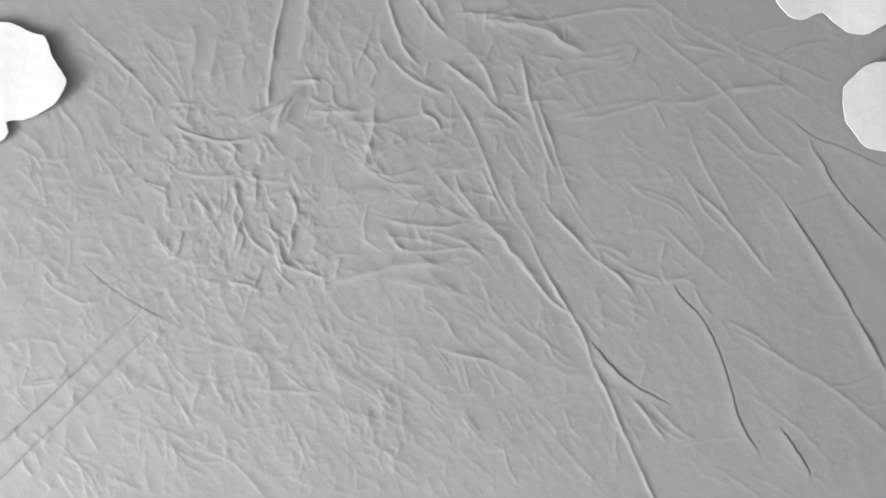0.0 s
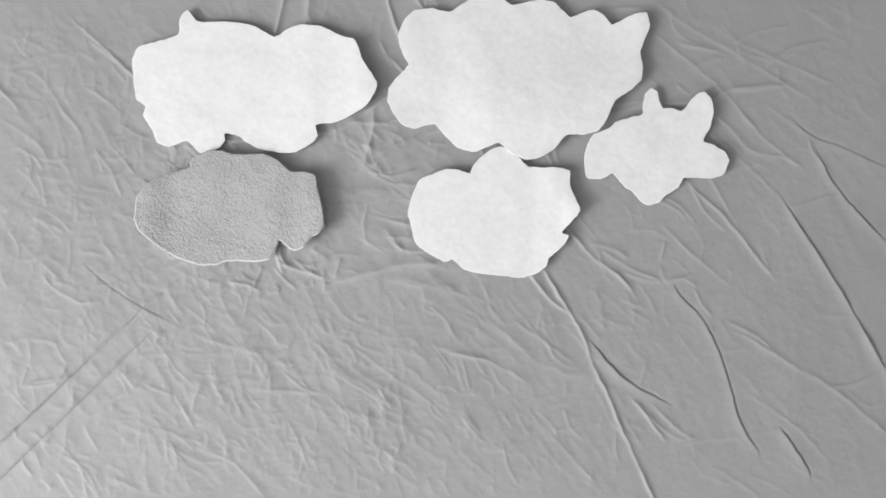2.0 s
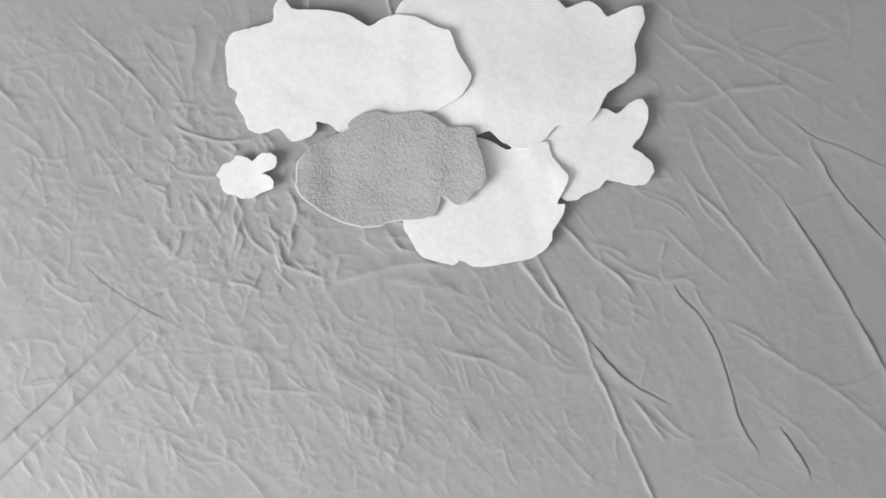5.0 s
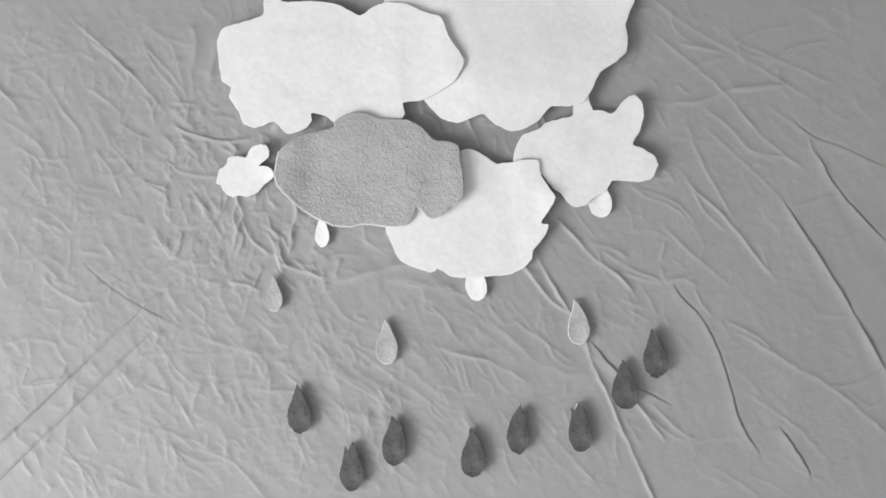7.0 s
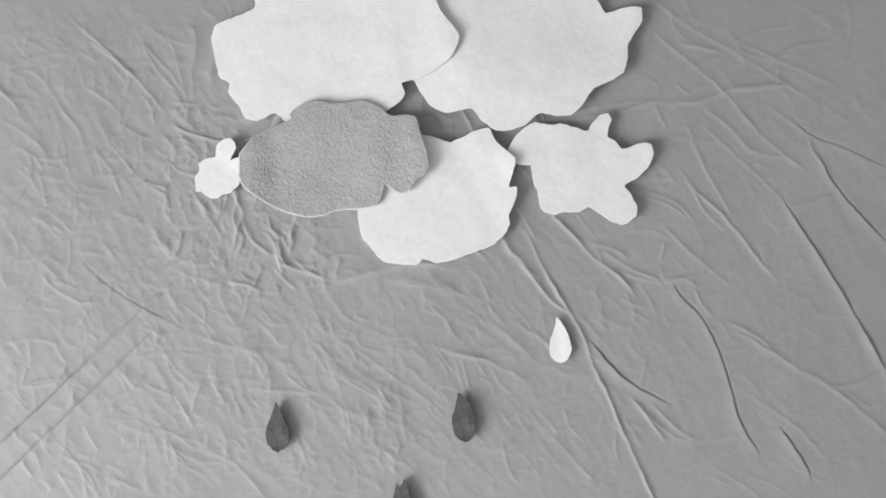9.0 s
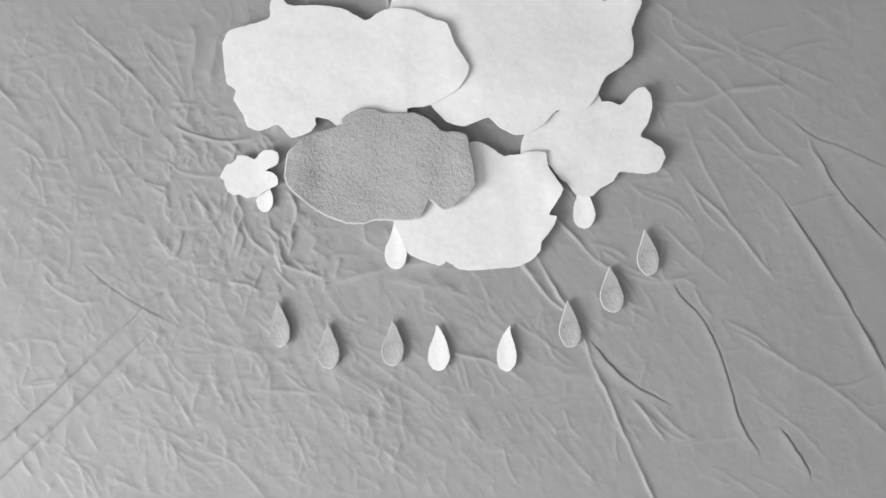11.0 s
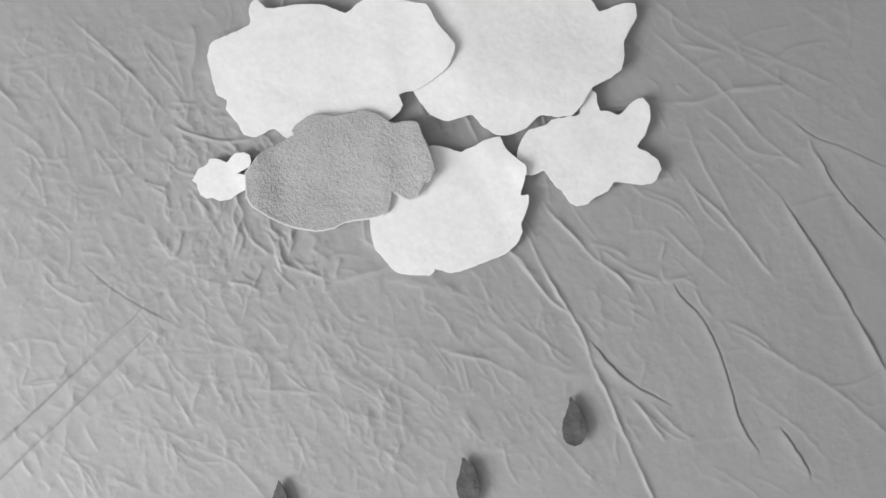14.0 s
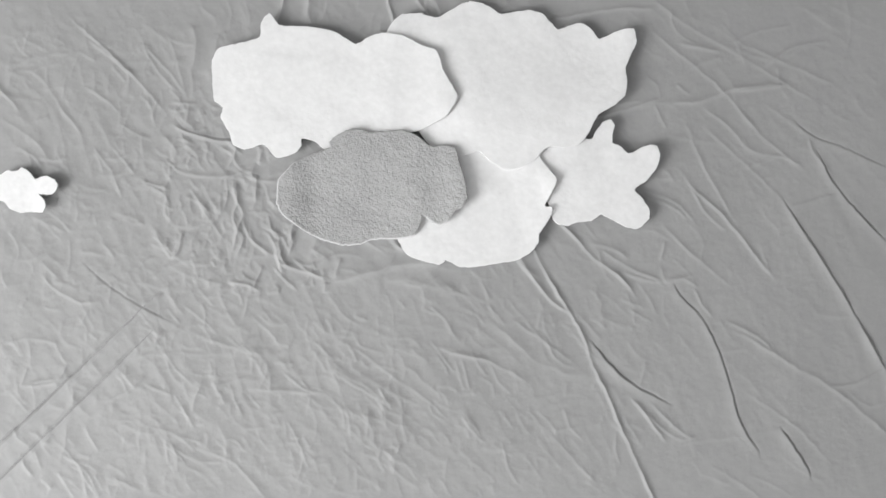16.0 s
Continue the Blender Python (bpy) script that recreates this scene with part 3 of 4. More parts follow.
def curl_c(x, y):
    return max(0.0040 * ramp(-y, -20, 70), 0.0044 * ramp(x, -40, 60)) + 0.0042 * ramp(x, 75, 130) * ramp(y, -90, -10) + 0.0046 * ramp(-x, 128, 185)


def curl_d(x, y):
    return 0.0016 * ramp(x, 0, 45) + 0.0030 * ramp(x, 40, 82) * ramp(-y, -40, 20) * (1 - ramp(-y, 45, 85))


def curl_e(x, y):
    return 0.0014 * ramp(x, 0, 70) + 0.0006 * ramp(-y, 50, 95)


def curl_f(x, y):
    return 0.0016 * ramp(x, 5, 50)


cloud_a = cutout("felt_cloud", (
    (248, 84), (280, 75), (318, 62), (319, 40), (323, 28), (333, 20), (343, 30), (352, 40), (400, 40), (432, 43), (455, 50),
    (486, 67), (512, 51), (532, 46), (570, 50), (603, 66), (626, 73), (638, 105), (655, 132), (665, 150), (660, 168), (645, 188),
    (615, 206), (592, 216), (557, 221), (561, 240), (550, 253), (522, 268), (495, 269), (455, 260), (435, 250), (420, 238),
    (398, 236), (399, 247), (388, 261), (356, 270), (333, 248), (300, 258), (280, 251), (271, 228), (255, 203), (260, 187),
    (244, 177), (240, 150), (236, 105)), WHITE, FELT, "wide white felt cloud with bumpy cut edges", "felt cloud", "felt clouds",
    (449.8, 146.8), grow=1.012, wave=WAVE, seed=1, bend=curl_a)
cloud_b = cutout("felt_cloud", (
    (706, 60), (720, 30), (737, 17), (765, 14), (798, 20), (825, 2), (840, -8), (858, -12), (885, -6), (908, 8), (930, 4), (955, -2),
    (982, 3), (1010, 30), (1030, 22), (1050, 16), (1068, 25), (1084, 43), (1115, 27), (1143, 22), (1149, 45), (1132, 93), (1136, 120),
    (1133, 142), (1110, 163), (1088, 177), (1072, 212), (1056, 232), (1030, 238), (1003, 238), (980, 263), (955, 278), (930, 281),
    (905, 270), (883, 252), (842, 268), (810, 260), (790, 240), (770, 218), (735, 227), (712, 219), (698, 200), (687, 178),
    (690, 155), (702, 138), (724, 113), (714, 95)), WHITE, FELT, "largest white felt cloud with scalloped edges", "felt cloud", "felt clouds",
    (944.0, 112.6), wave=WAVE, seed=2, bend=curl_b)
RAIN_CLOUD = (
    (340, 298), (338, 290), (350, 280), (367, 272), (390, 271), (412, 278), (465, 277), (488, 287), (508, 305), (518, 309),
    (535, 308), (553, 313), (560, 340), (567, 370), (570, 400), (562, 412), (550, 418), (535, 436), (519, 443), (505, 435),
    (492, 424), (484, 445), (475, 457), (455, 461), (400, 461), (380, 467), (350, 467), (315, 456), (290, 442), (250, 408),
    (242, 390), (243, 375), (248, 350), (262, 335), (275, 323), (300, 313))
cloud_c = tagged(new("felt_cloud"), "grey fleece rain cloud with a pale cut edge", "felt cloud", "felt clouds")
# backing is paler and shifted lower left, so the lit edge reads bright
part("backing", cut_mesh("backing", RAIN_CLOUD, RIM, 0.0008, (439.0, 363.4), grow=1.012, out_by=0.0010, seed=3, bend=curl_c), cloud_c, "pale backing with a visible cut edge").location = (-0.0004, -0.0005, 0.0)
face = part("face", cut_mesh("face", RAIN_CLOUD, GREY, 0.0010, (439.0, 363.4), grow=1.012, wave=0.0009, seed=3, bend=curl_c), cloud_c, "grey fleece face")
face.location.z = 0.0012
cloud_d = cutout("felt_cloud", (
    (744, 320), (770, 308), (795, 300), (815, 302), (833, 308), (838, 295), (848, 283), (870, 266), (886, 261), (900, 265),
    (917, 278), (935, 296), (960, 298), (985, 298), (1007, 305), (1008, 330), (1016, 350), (1025, 373), (1010, 393), (993, 412),
    (1005, 417), (1000, 430), (985, 445), (970, 458), (968, 470), (942, 487), (920, 491), (880, 487), (850, 484), (822, 476),
    (801, 458), (798, 462), (788, 464), (775, 457), (750, 442), (738, 432), (730, 405), (724, 373)),
    WHITE, FELT, "rounded white felt cloud with a nicked edge", "felt cloud", "felt clouds", (941.0, 415.0), grow=1.006, wave=WAVE, seed=4, bend=curl_d)
cloud_e = cutout("felt_cloud", (
    (1052, 237), (1075, 229), (1090, 217), (1115, 208), (1137, 202), (1138, 185), (1143, 165), (1153, 157), (1163, 163),
    (1168, 180), (1173, 192), (1190, 192), (1207, 197), (1222, 178), (1235, 166), (1246, 164), (1258, 177),
    (1262, 200), (1256, 225), (1244, 250), (1265, 258), (1283, 270), (1289, 285), (1285, 300), (1277, 311), (1258, 316),
    (1210, 315), (1200, 333), (1175, 348), (1168, 358), (1150, 363), (1138, 360), (1120, 340), (1107, 332), (1095, 318),
    (1085, 306), (1066, 317), (1050, 317), (1039, 313), (1034, 285), (1040, 255)), WHITE, FELT,
    "white felt cloud with finger-like lobes", "felt cloud", "felt clouds", (1215.0, 255.7), wave=WAVE, seed=5, bend=curl_e)
cloud_f = cutout("felt_cloud", (
    (397, 300), (405, 292), (415, 284), (432, 281), (438, 273), (446, 276), (455, 280), (464, 290), (475, 284), (488, 281),
    (500, 284), (508, 292), (507, 302), (501, 311), (477, 315), (485, 319), (492, 327), (494, 336), (490, 345), (465, 349),
    (450, 354), (440, 352), (430, 350), (422, 342), (410, 338), (402, 330), (401, 318), (401, 308)),
    WHITE, FELT, "small white felt cloud shaped like a flower", "felt cloud", "felt clouds", (453.6, 308.0), step=3.0, wave=0.0003, seed=6, bend=curl_f)

# ---- raindrops: white drops, with grey and dark pieces laid on them as they fall ----
TEAR = ((0, -43), (6, -31), (13, -15), (19, 1), (21, 16), (18, 29), (10, 39), (0, 42), (-10, 39), (-18, 29), (-21, 16), (-19, 1), (-13, -15), (-6, -31))
# the dark layers are cut roughly, with a torn second tip
TORN = ((-2, -43), (3, -34), (7, -28), (11, -36), (12, -26), (15, -14), (19, 2), (20, 17), (16, 30), (9, 39), (0, 42), (-9, 38), (-17, 28), (-20, 15), (-19, 0), (-14, -15), (-8, -29))
drop_meshes = {}
DROP = 0.0009       # thickness of a drop's felt


def curl_drop(x, y):
    """A drop stands up a little along one side and at its tip."""
    return 0.0020 * ramp(x, -8, 18) + 0.0006 * ramp(-y, 5, 40)


def raindrop(kind, size, seed):
    mat, grow, label = {"white": (WHITE, 0.96, "white felt raindrop with a pointed tip"),
                        "grey": (PALE, 0.935, "pale grey felt raindrop layer with a pointed tip"),
                        "dark": (DARK, 1.12, "dark felt raindrop layer with frayed edges")}[kind]
    key = (kind, size, seed % 7)
    if key not in drop_meshes:
        r = random.Random(seed % 7 + 11)
        lean, plump = r.uniform(-5, 5), r.uniform(0.88, 1.04)
        tear = TORN if kind == "dark" and seed % 3 else TEAR
        if kind == "dark":
            plump *= 0.97
            if seed % 2:
                tear = tuple((-x, y) for x, y in tear[:1] + tear[:0:-1])
        line = [(x * size * plump * (1 + r.uniform(-0.05, 0.05)) + lean * (y < -35) + lean * 0.4 * (y < -20), (y * (0.92 if kind == "dark" else 1.0) + r.uniform(-0.6, 0.6)) * size) for x, y in tear]
        drop_meshes[key] = cut_mesh("raindrop", line, mat, DROP, (0, 0), step=3.0, grow=grow, wave=0.0002, seed=seed % 7, rough=0.00026 if kind == "dark" else 0.00016, bend=curl_drop)
    return tagged(new("raindrop", drop_meshes[key]), label, "raindrop", kind + " raindrops")


def at(x, y, z=0.0, turn=0.0):
    """A pose on the plan grid, turned about the upright axis."""
    return Matrix.Translation(plan(x, y, z)) @ pose(0, 0, 0, 0, 0, turn)


AGAIN = 4.65      # the second shower repeats the first


def fall(size, turn, grey_at, dark_at, gone_at, *track):
    """One raindrop of the two showers. track: (seconds, x, y, turn) in the first shower, from under the clouds to the near end of the cloth.
    grey_at, dark_at: when the grey and the dark layer are laid on it; gone_at: when it is taken off."""
    n = len(fallen)
    fallen.append(n)
    wait_x = 90 + 78 * n
    times = [q[0] for q in track]
    xs, ys = [q[1] for q in track], [q[2] for q in track]
    turns = [q[3] if len(q) > 3 else turn for q in track]
    for kind, start, z, wait_y in (("white", times[0], 0.0, 950), ("grey", grey_at, DROP + 0.0003, 1040), ("dark", dark_at, 2 * DROP + 0.0006, 1120)):
        if start is None:
            continue
        ob = raindrop(kind, size, n)
        home = at(wait_x, wait_y, 0.0, turn)
        rows = [(0.0, home)]
        for again in (0.0, AGAIN):
            first, last = round((start + again) * FPS), round((gone_at + again) * FPS)
            rows += [((first - k) / FPS, home) for k in (3, 2, 1)]
            for f in range(first, last + 1):
                u = f / FPS - again
                rows.append((f / FPS, at(float(np.interp(u, times, xs)), float(np.interp(u, times, ys)), z, float(np.interp(u, times, turns)))))
            rows += [((last + k) / FPS, home) for k in (1, 2, 3)]
        rows.append((16.0, home))
        walk(ob, rows)


fallen = []


def motions():
    walk(cloud_a, [
        (0.0, at(-92.8, 142.0, 0.0015, -0.2)), (0.5, at(74.5, 149.9, 0.0015, -0.0)), (1.0, at(198.1, 158.3, 0.0015, -0.5)), (1.5, at(270.3, 154.4, 0.0015, 1.6)),
        (2.0, at(451.1, 147.9, 0.0015, 0.0)), (2.5, at(574.7, 159.2, 0.0044, -2.9)), (3.0, at(597.0, 172.9, 0.0044, -2.1)), (3.5, at(604.0, 172.3, 0.0044, -2.2)),
        (4.0, at(616.9, 134.6, 0.0044, -1.5)), (4.2, at(616.9, 134.6, 0.0044, -1.5)), (6.3, at(611.6, 118.5, 0.0044, 0.1)), (6.5, at(610.5, 118.3, 0.0044, 0.8)),
        (7.0, at(603.1, 112.4, 0.0044, 1.1)), (7.5, at(588.0, 94.5, 0.0044, -0.6)), (8.0, at(595.3, 83.7, 0.0044, 3.1)), (8.5, at(578.0, 116.7, 0.0044, 9.5)),
        (9.0, at(595.4, 87.4, 0.0044, 6.3)), (9.3, at(589.0, 111.5, 0.0044, 8.1)), (9.6, at(589.0, 111.5, 0.0044, 8.1)), (9.65, at(589.0, 111.5, 0.0044, 8.1)),
        (9.75, at(614.5, 127.4, 0.0044, -0.8)), (9.8, at(614.5, 127.4, 0.0044, -0.8)), (11.1, at(611.6, 118.5, 0.0044, 0.1)), (11.3, at(606.8, 114.7, 0.0044, -0.1)), (11.5, at(604.3, 119.0, 0.0044, -0.8)), (12.0, at(599.3, 78.7, 0.0044, -3.5)),
        (12.5, at(580.7, 90.7, 0.0044, 4.5)), (13.0, at(582.3, 108.5, 0.0044, 5.6)), (13.5, at(592.4, 104.2, 0.0044, 8.7)), (14.0, at(589.0, 111.5, 0.0044, 8.1)),
        (14.25, at(589.0, 111.5, 0.0044, 8.1)), (14.3, at(589.0, 111.5, 0.0044, 8.1)), (14.4, at(628.1, 137.7, 0.0044, 0.7)), (14.5, at(628.1, 137.7, 0.0044, 0.7)), (15.0, at(607.6, 169.0, 0.0044, -3.0)), (15.5, at(598.7, 177.6, 0.0044, -0.5)), (16.0, at(591.4, 160.1, 0.0044, -2.5))])
    walk(cloud_b, [
        (0.0, at(1610.9, -103.5, 0.0022, 7.6)), (0.5, at(1447.1, 25.9, 0.0022, 8.4)), (1.0, at(1225.1, 93.2, 0.0022, 2.4)), (1.5, at(1050.7, 115.7, 0.0022, -0.1)),
        (2.0, at(942.8, 115.1, 0.0022, -0.0)), (2.5, at(936.2, 147.7, 0.0034, -6.0)), (3.0, at(911.9, 134.0, 0.0034, -1.5)), (3.5, at(915.9, 129.5, 0.0034, 0.2)),
        (4.0, at(932.1, 105.7, 0.0034, -2.1)), (4.2, at(932.1, 105.7, 0.0034, -2.1)), (6.3, at(925.7, 71.9, 0.0034, -0.9)), (6.5, at(924.4, 70.1, 0.0034, -0.5)),
        (7.0, at(916.1, 65.2, 0.0034, -0.5)), (7.5, at(900.4, 51.3, 0.0034, -1.4)), (8.0, at(910.6, 47.5, 0.0034, -3.1)), (8.5, at(891.6, 55.2, 0.0034, -1.6)),
        (9.0, at(919.8, 68.6, 0.0034, -10.6)), (9.3, at(912.3, 75.0, 0.0034, -7.0)), (9.6, at(912.3, 75.0, 0.0034, -7.0)), (9.65, at(912.3, 75.0, 0.0034, -7.0)),
        (9.75, at(929.2, 90.5, 0.0034, -1.6)), (9.8, at(929.2, 90.5, 0.0034, -1.6)), (11.1, at(925.7, 71.9, 0.0034, -0.9)), (11.3, at(921.7, 72.5, 0.0034, -0.8)), (11.5, at(917.5, 76.6, 0.0034, -0.6)), (12.0, at(913.0, 47.3, 0.0034, -3.3)),
        (12.5, at(894.0, 45.5, 0.0034, -2.0)), (13.0, at(896.2, 55.1, 0.0034, -1.1)), (13.5, at(910.6, 54.8, 0.0034, -3.2)), (14.0, at(912.3, 75.0, 0.0034, -7.0)),
        (14.25, at(912.3, 75.0, 0.0034, -7.0)), (14.3, at(912.3, 75.0, 0.0034, -7.0)), (14.4, at(940.5, 92.0, 0.0034, -0.0)), (14.5, at(940.5, 92.0, 0.0034, -0.0)), (15.0, at(923.3, 136.4, 0.0034, -1.9)), (15.5, at(911.0, 124.2, 0.0034, 1.3)), (16.0, at(915.7, 133.5, 0.0034, -3.0))])
    walk(cloud_c, [
        (0.0, at(-317.3, 355.1, 0.0020, 0.8)), (0.5, at(-164.3, 351.3, 0.0020, 1.6)), (1.0, at(9.8, 347.1, 0.0020, 2.4)), (1.5, at(166.8, 335.3, 0.0020, 0.7)),
        (2.0, at(443.4, 361.8, 0.0020, 0.0)), (2.5, at(616.8, 360.5, 0.0048, -4.8)), (3.0, at(689.3, 337.5, 0.0048, 0.5)), (3.5, at(689.0, 343.1, 0.0048, -0.6)),
        (4.0, at(733.6, 289.8, 0.0048, 6.6)), (4.2, at(733.6, 289.8, 0.0048, 6.6)), (6.3, at(707.4, 290.6, 0.0048, -1.1)), (6.5, at(708.0, 291.4, 0.0048, -0.7)),
        (7.0, at(690.5, 301.1, 0.0048, -4.7)), (7.5, at(656.8, 293.1, 0.0048, 12.8)), (8.0, at(635.1, 287.7, 0.0048, 6.9)), (8.5, at(620.4, 290.9, 0.0048, 14.1)),
        (9.0, at(624.8, 270.7, 0.0048, 5.0)), (9.3, at(633.4, 289.3, 0.0048, 9.8)), (9.6, at(633.4, 289.3, 0.0048, 9.8)), (9.65, at(633.4, 289.3, 0.0048, 9.8)),
        (9.75, at(723.5, 290.2, 0.0048, 3.1)), (9.8, at(723.5, 290.2, 0.0048, 3.1)), (11.1, at(707.4, 290.6, 0.0048, -1.1)), (11.3, at(706.3, 289.2, 0.0048, -0.9)), (11.5, at(695.0, 299.4, 0.0048, -3.1)), (12.0, at(669.9, 284.1, 0.0048, 6.5)),
        (12.5, at(633.8, 291.1, 0.0048, 5.3)), (13.0, at(621.1, 319.5, 0.0048, 17.0)), (13.5, at(626.9, 281.6, 0.0048, 6.5)), (14.0, at(633.4, 289.3, 0.0048, 9.8)),
        (14.25, at(633.4, 289.3, 0.0048, 9.8)), (14.3, at(633.4, 289.3, 0.0048, 9.8)), (14.4, at(737.7, 300.9, 0.0048, 3.1)), (14.5, at(737.7, 300.9, 0.0048, 3.1)), (15.0, at(710.0, 328.2, 0.0048, -11.1)), (15.5, at(687.1, 342.6, 0.0048, 0.1)), (16.0, at(692.2, 322.3, 0.0048, 3.4))])
    walk(cloud_d, [
        (0.0, at(1709.2, 166.3, 0.0030, 23.0)), (0.5, at(1542.2, 208.1, 0.0030, 23.0)), (1.0, at(1313.5, 322.4, 0.0030, 23.0)), (1.5, at(1138.0, 353.8, 0.0030, 21.5)),
        (2.0, at(940.1, 415.1, 0.0030, -0.0)), (2.5, at(928.8, 392.6, 0.0042, 14.4)), (3.0, at(920.2, 384.7, 0.0042, 15.5)), (3.5, at(913.9, 409.2, 0.0042, 13.0)),
        (4.0, at(943.1, 374.7, 0.0042, 18.0)), (4.2, at(943.1, 374.7, 0.0042, 18.0)), (6.3, at(918.9, 393.6, 0.0042, 10.7)), (6.5, at(920.6, 396.3, 0.0042, 10.1)),
        (7.0, at(905.0, 407.5, 0.0042, 10.2)), (7.5, at(885.4, 347.2, 0.0042, 21.6)), (8.0, at(867.9, 325.7, 0.0042, 28.5)), (8.5, at(852.3, 340.9, 0.0042, 37.3)),
        (9.0, at(853.9, 357.8, 0.0042, 26.1)), (9.3, at(875.2, 373.4, 0.0042, 27.4)), (9.6, at(875.2, 373.4, 0.0042, 27.4)), (9.65, at(875.2, 373.4, 0.0042, 27.4)),
        (9.75, at(933.3, 384.3, 0.0042, 14.7)), (9.8, at(933.3, 384.3, 0.0042, 14.7)), (11.1, at(918.9, 393.6, 0.0042, 10.7)), (11.3, at(918.2, 395.6, 0.0042, 10.1)), (11.5, at(907.3, 414.2, 0.0042, 8.9)), (12.0, at(891.1, 354.5, 0.0042, 18.9)),
        (12.5, at(863.6, 335.3, 0.0042, 28.2)), (13.0, at(859.6, 331.9, 0.0042, 35.7)), (13.5, at(865.2, 345.2, 0.0042, 33.2)), (14.0, at(875.2, 373.4, 0.0042, 27.4)),
        (14.25, at(875.2, 373.4, 0.0042, 27.4)), (14.3, at(875.2, 373.4, 0.0042, 27.4)), (14.4, at(950.7, 376.7, 0.0042, 19.2)), (14.5, at(950.7, 376.7, 0.0042, 19.2)), (15.0, at(919.2, 405.2, 0.0042, 12.3)), (15.5, at(912.6, 404.9, 0.0042, 14.0)), (16.0, at(912.6, 382.0, 0.0042, 15.0))])
    walk(cloud_e, [
        (0.0, at(1915.9, 114.9, 0.0022, 4.3)), (0.5, at(1706.7, 154.8, 0.0022, 4.3)), (1.0, at(1486.2, 187.6, 0.0022, 3.2)), (1.5, at(1327.1, 217.4, 0.0022, 7.5)),
        (2.0, at(1213.4, 256.4, 0.0022, 0.0)), (2.5, at(1121.3, 348.0, 0.0036, -30.1)), (3.0, at(1095.2, 326.8, 0.0036, -27.5)), (3.5, at(1094.6, 311.8, 0.0036, -11.9)),
        (4.0, at(1081.8, 270.1, 0.0036, -14.9)), (4.2, at(1081.8, 270.1, 0.0036, -14.9)), (6.3, at(1102.2, 246.4, 0.0036, -1.5)), (6.5, at(1102.9, 249.1, 0.0036, -1.7)),
        (7.0, at(1088.4, 261.7, 0.0036, -1.5)), (7.5, at(1111.9, 244.7, 0.0036, -16.9)), (8.0, at(1096.2, 275.3, 0.0036, -21.0)), (8.5, at(1080.7, 296.9, 0.0036, -32.1)),
        (9.0, at(1075.6, 319.2, 0.0036, -31.8)), (9.3, at(1096.2, 264.6, 0.0036, -5.4)), (9.6, at(1096.2, 264.6, 0.0036, -5.4)), (9.65, at(1096.2, 264.6, 0.0036, -5.4)),
        (9.75, at(1091.0, 259.4, 0.0036, -8.9)), (9.8, at(1091.0, 259.4, 0.0036, -8.9)), (11.1, at(1102.2, 246.4, 0.0036, -1.5)), (11.3, at(1091.6, 251.1, 0.0036, 0.6)), (11.5, at(1087.0, 264.1, 0.0036, -1.6)), (12.0, at(1109.4, 240.4, 0.0036, -16.6)),
        (12.5, at(1097.0, 262.9, 0.0036, -17.3)), (13.0, at(1085.6, 292.8, 0.0036, -31.3)), (13.5, at(1085.8, 295.5, 0.0036, -29.8)), (14.0, at(1096.2, 264.6, 0.0036, -5.4)),
        (14.25, at(1096.2, 264.6, 0.0036, -5.4)), (14.3, at(1096.2, 264.6, 0.0036, -5.4)), (14.4, at(1094.2, 269.7, 0.0036, -15.7)), (14.5, at(1094.2, 269.7, 0.0036, -15.7)), (15.0, at(1071.8, 300.9, 0.0036, -15.1)), (15.5, at(1090.2, 323.7, 0.0036, -14.3)), (16.0, at(1092.2, 329.3, 0.0036, -25.9))])
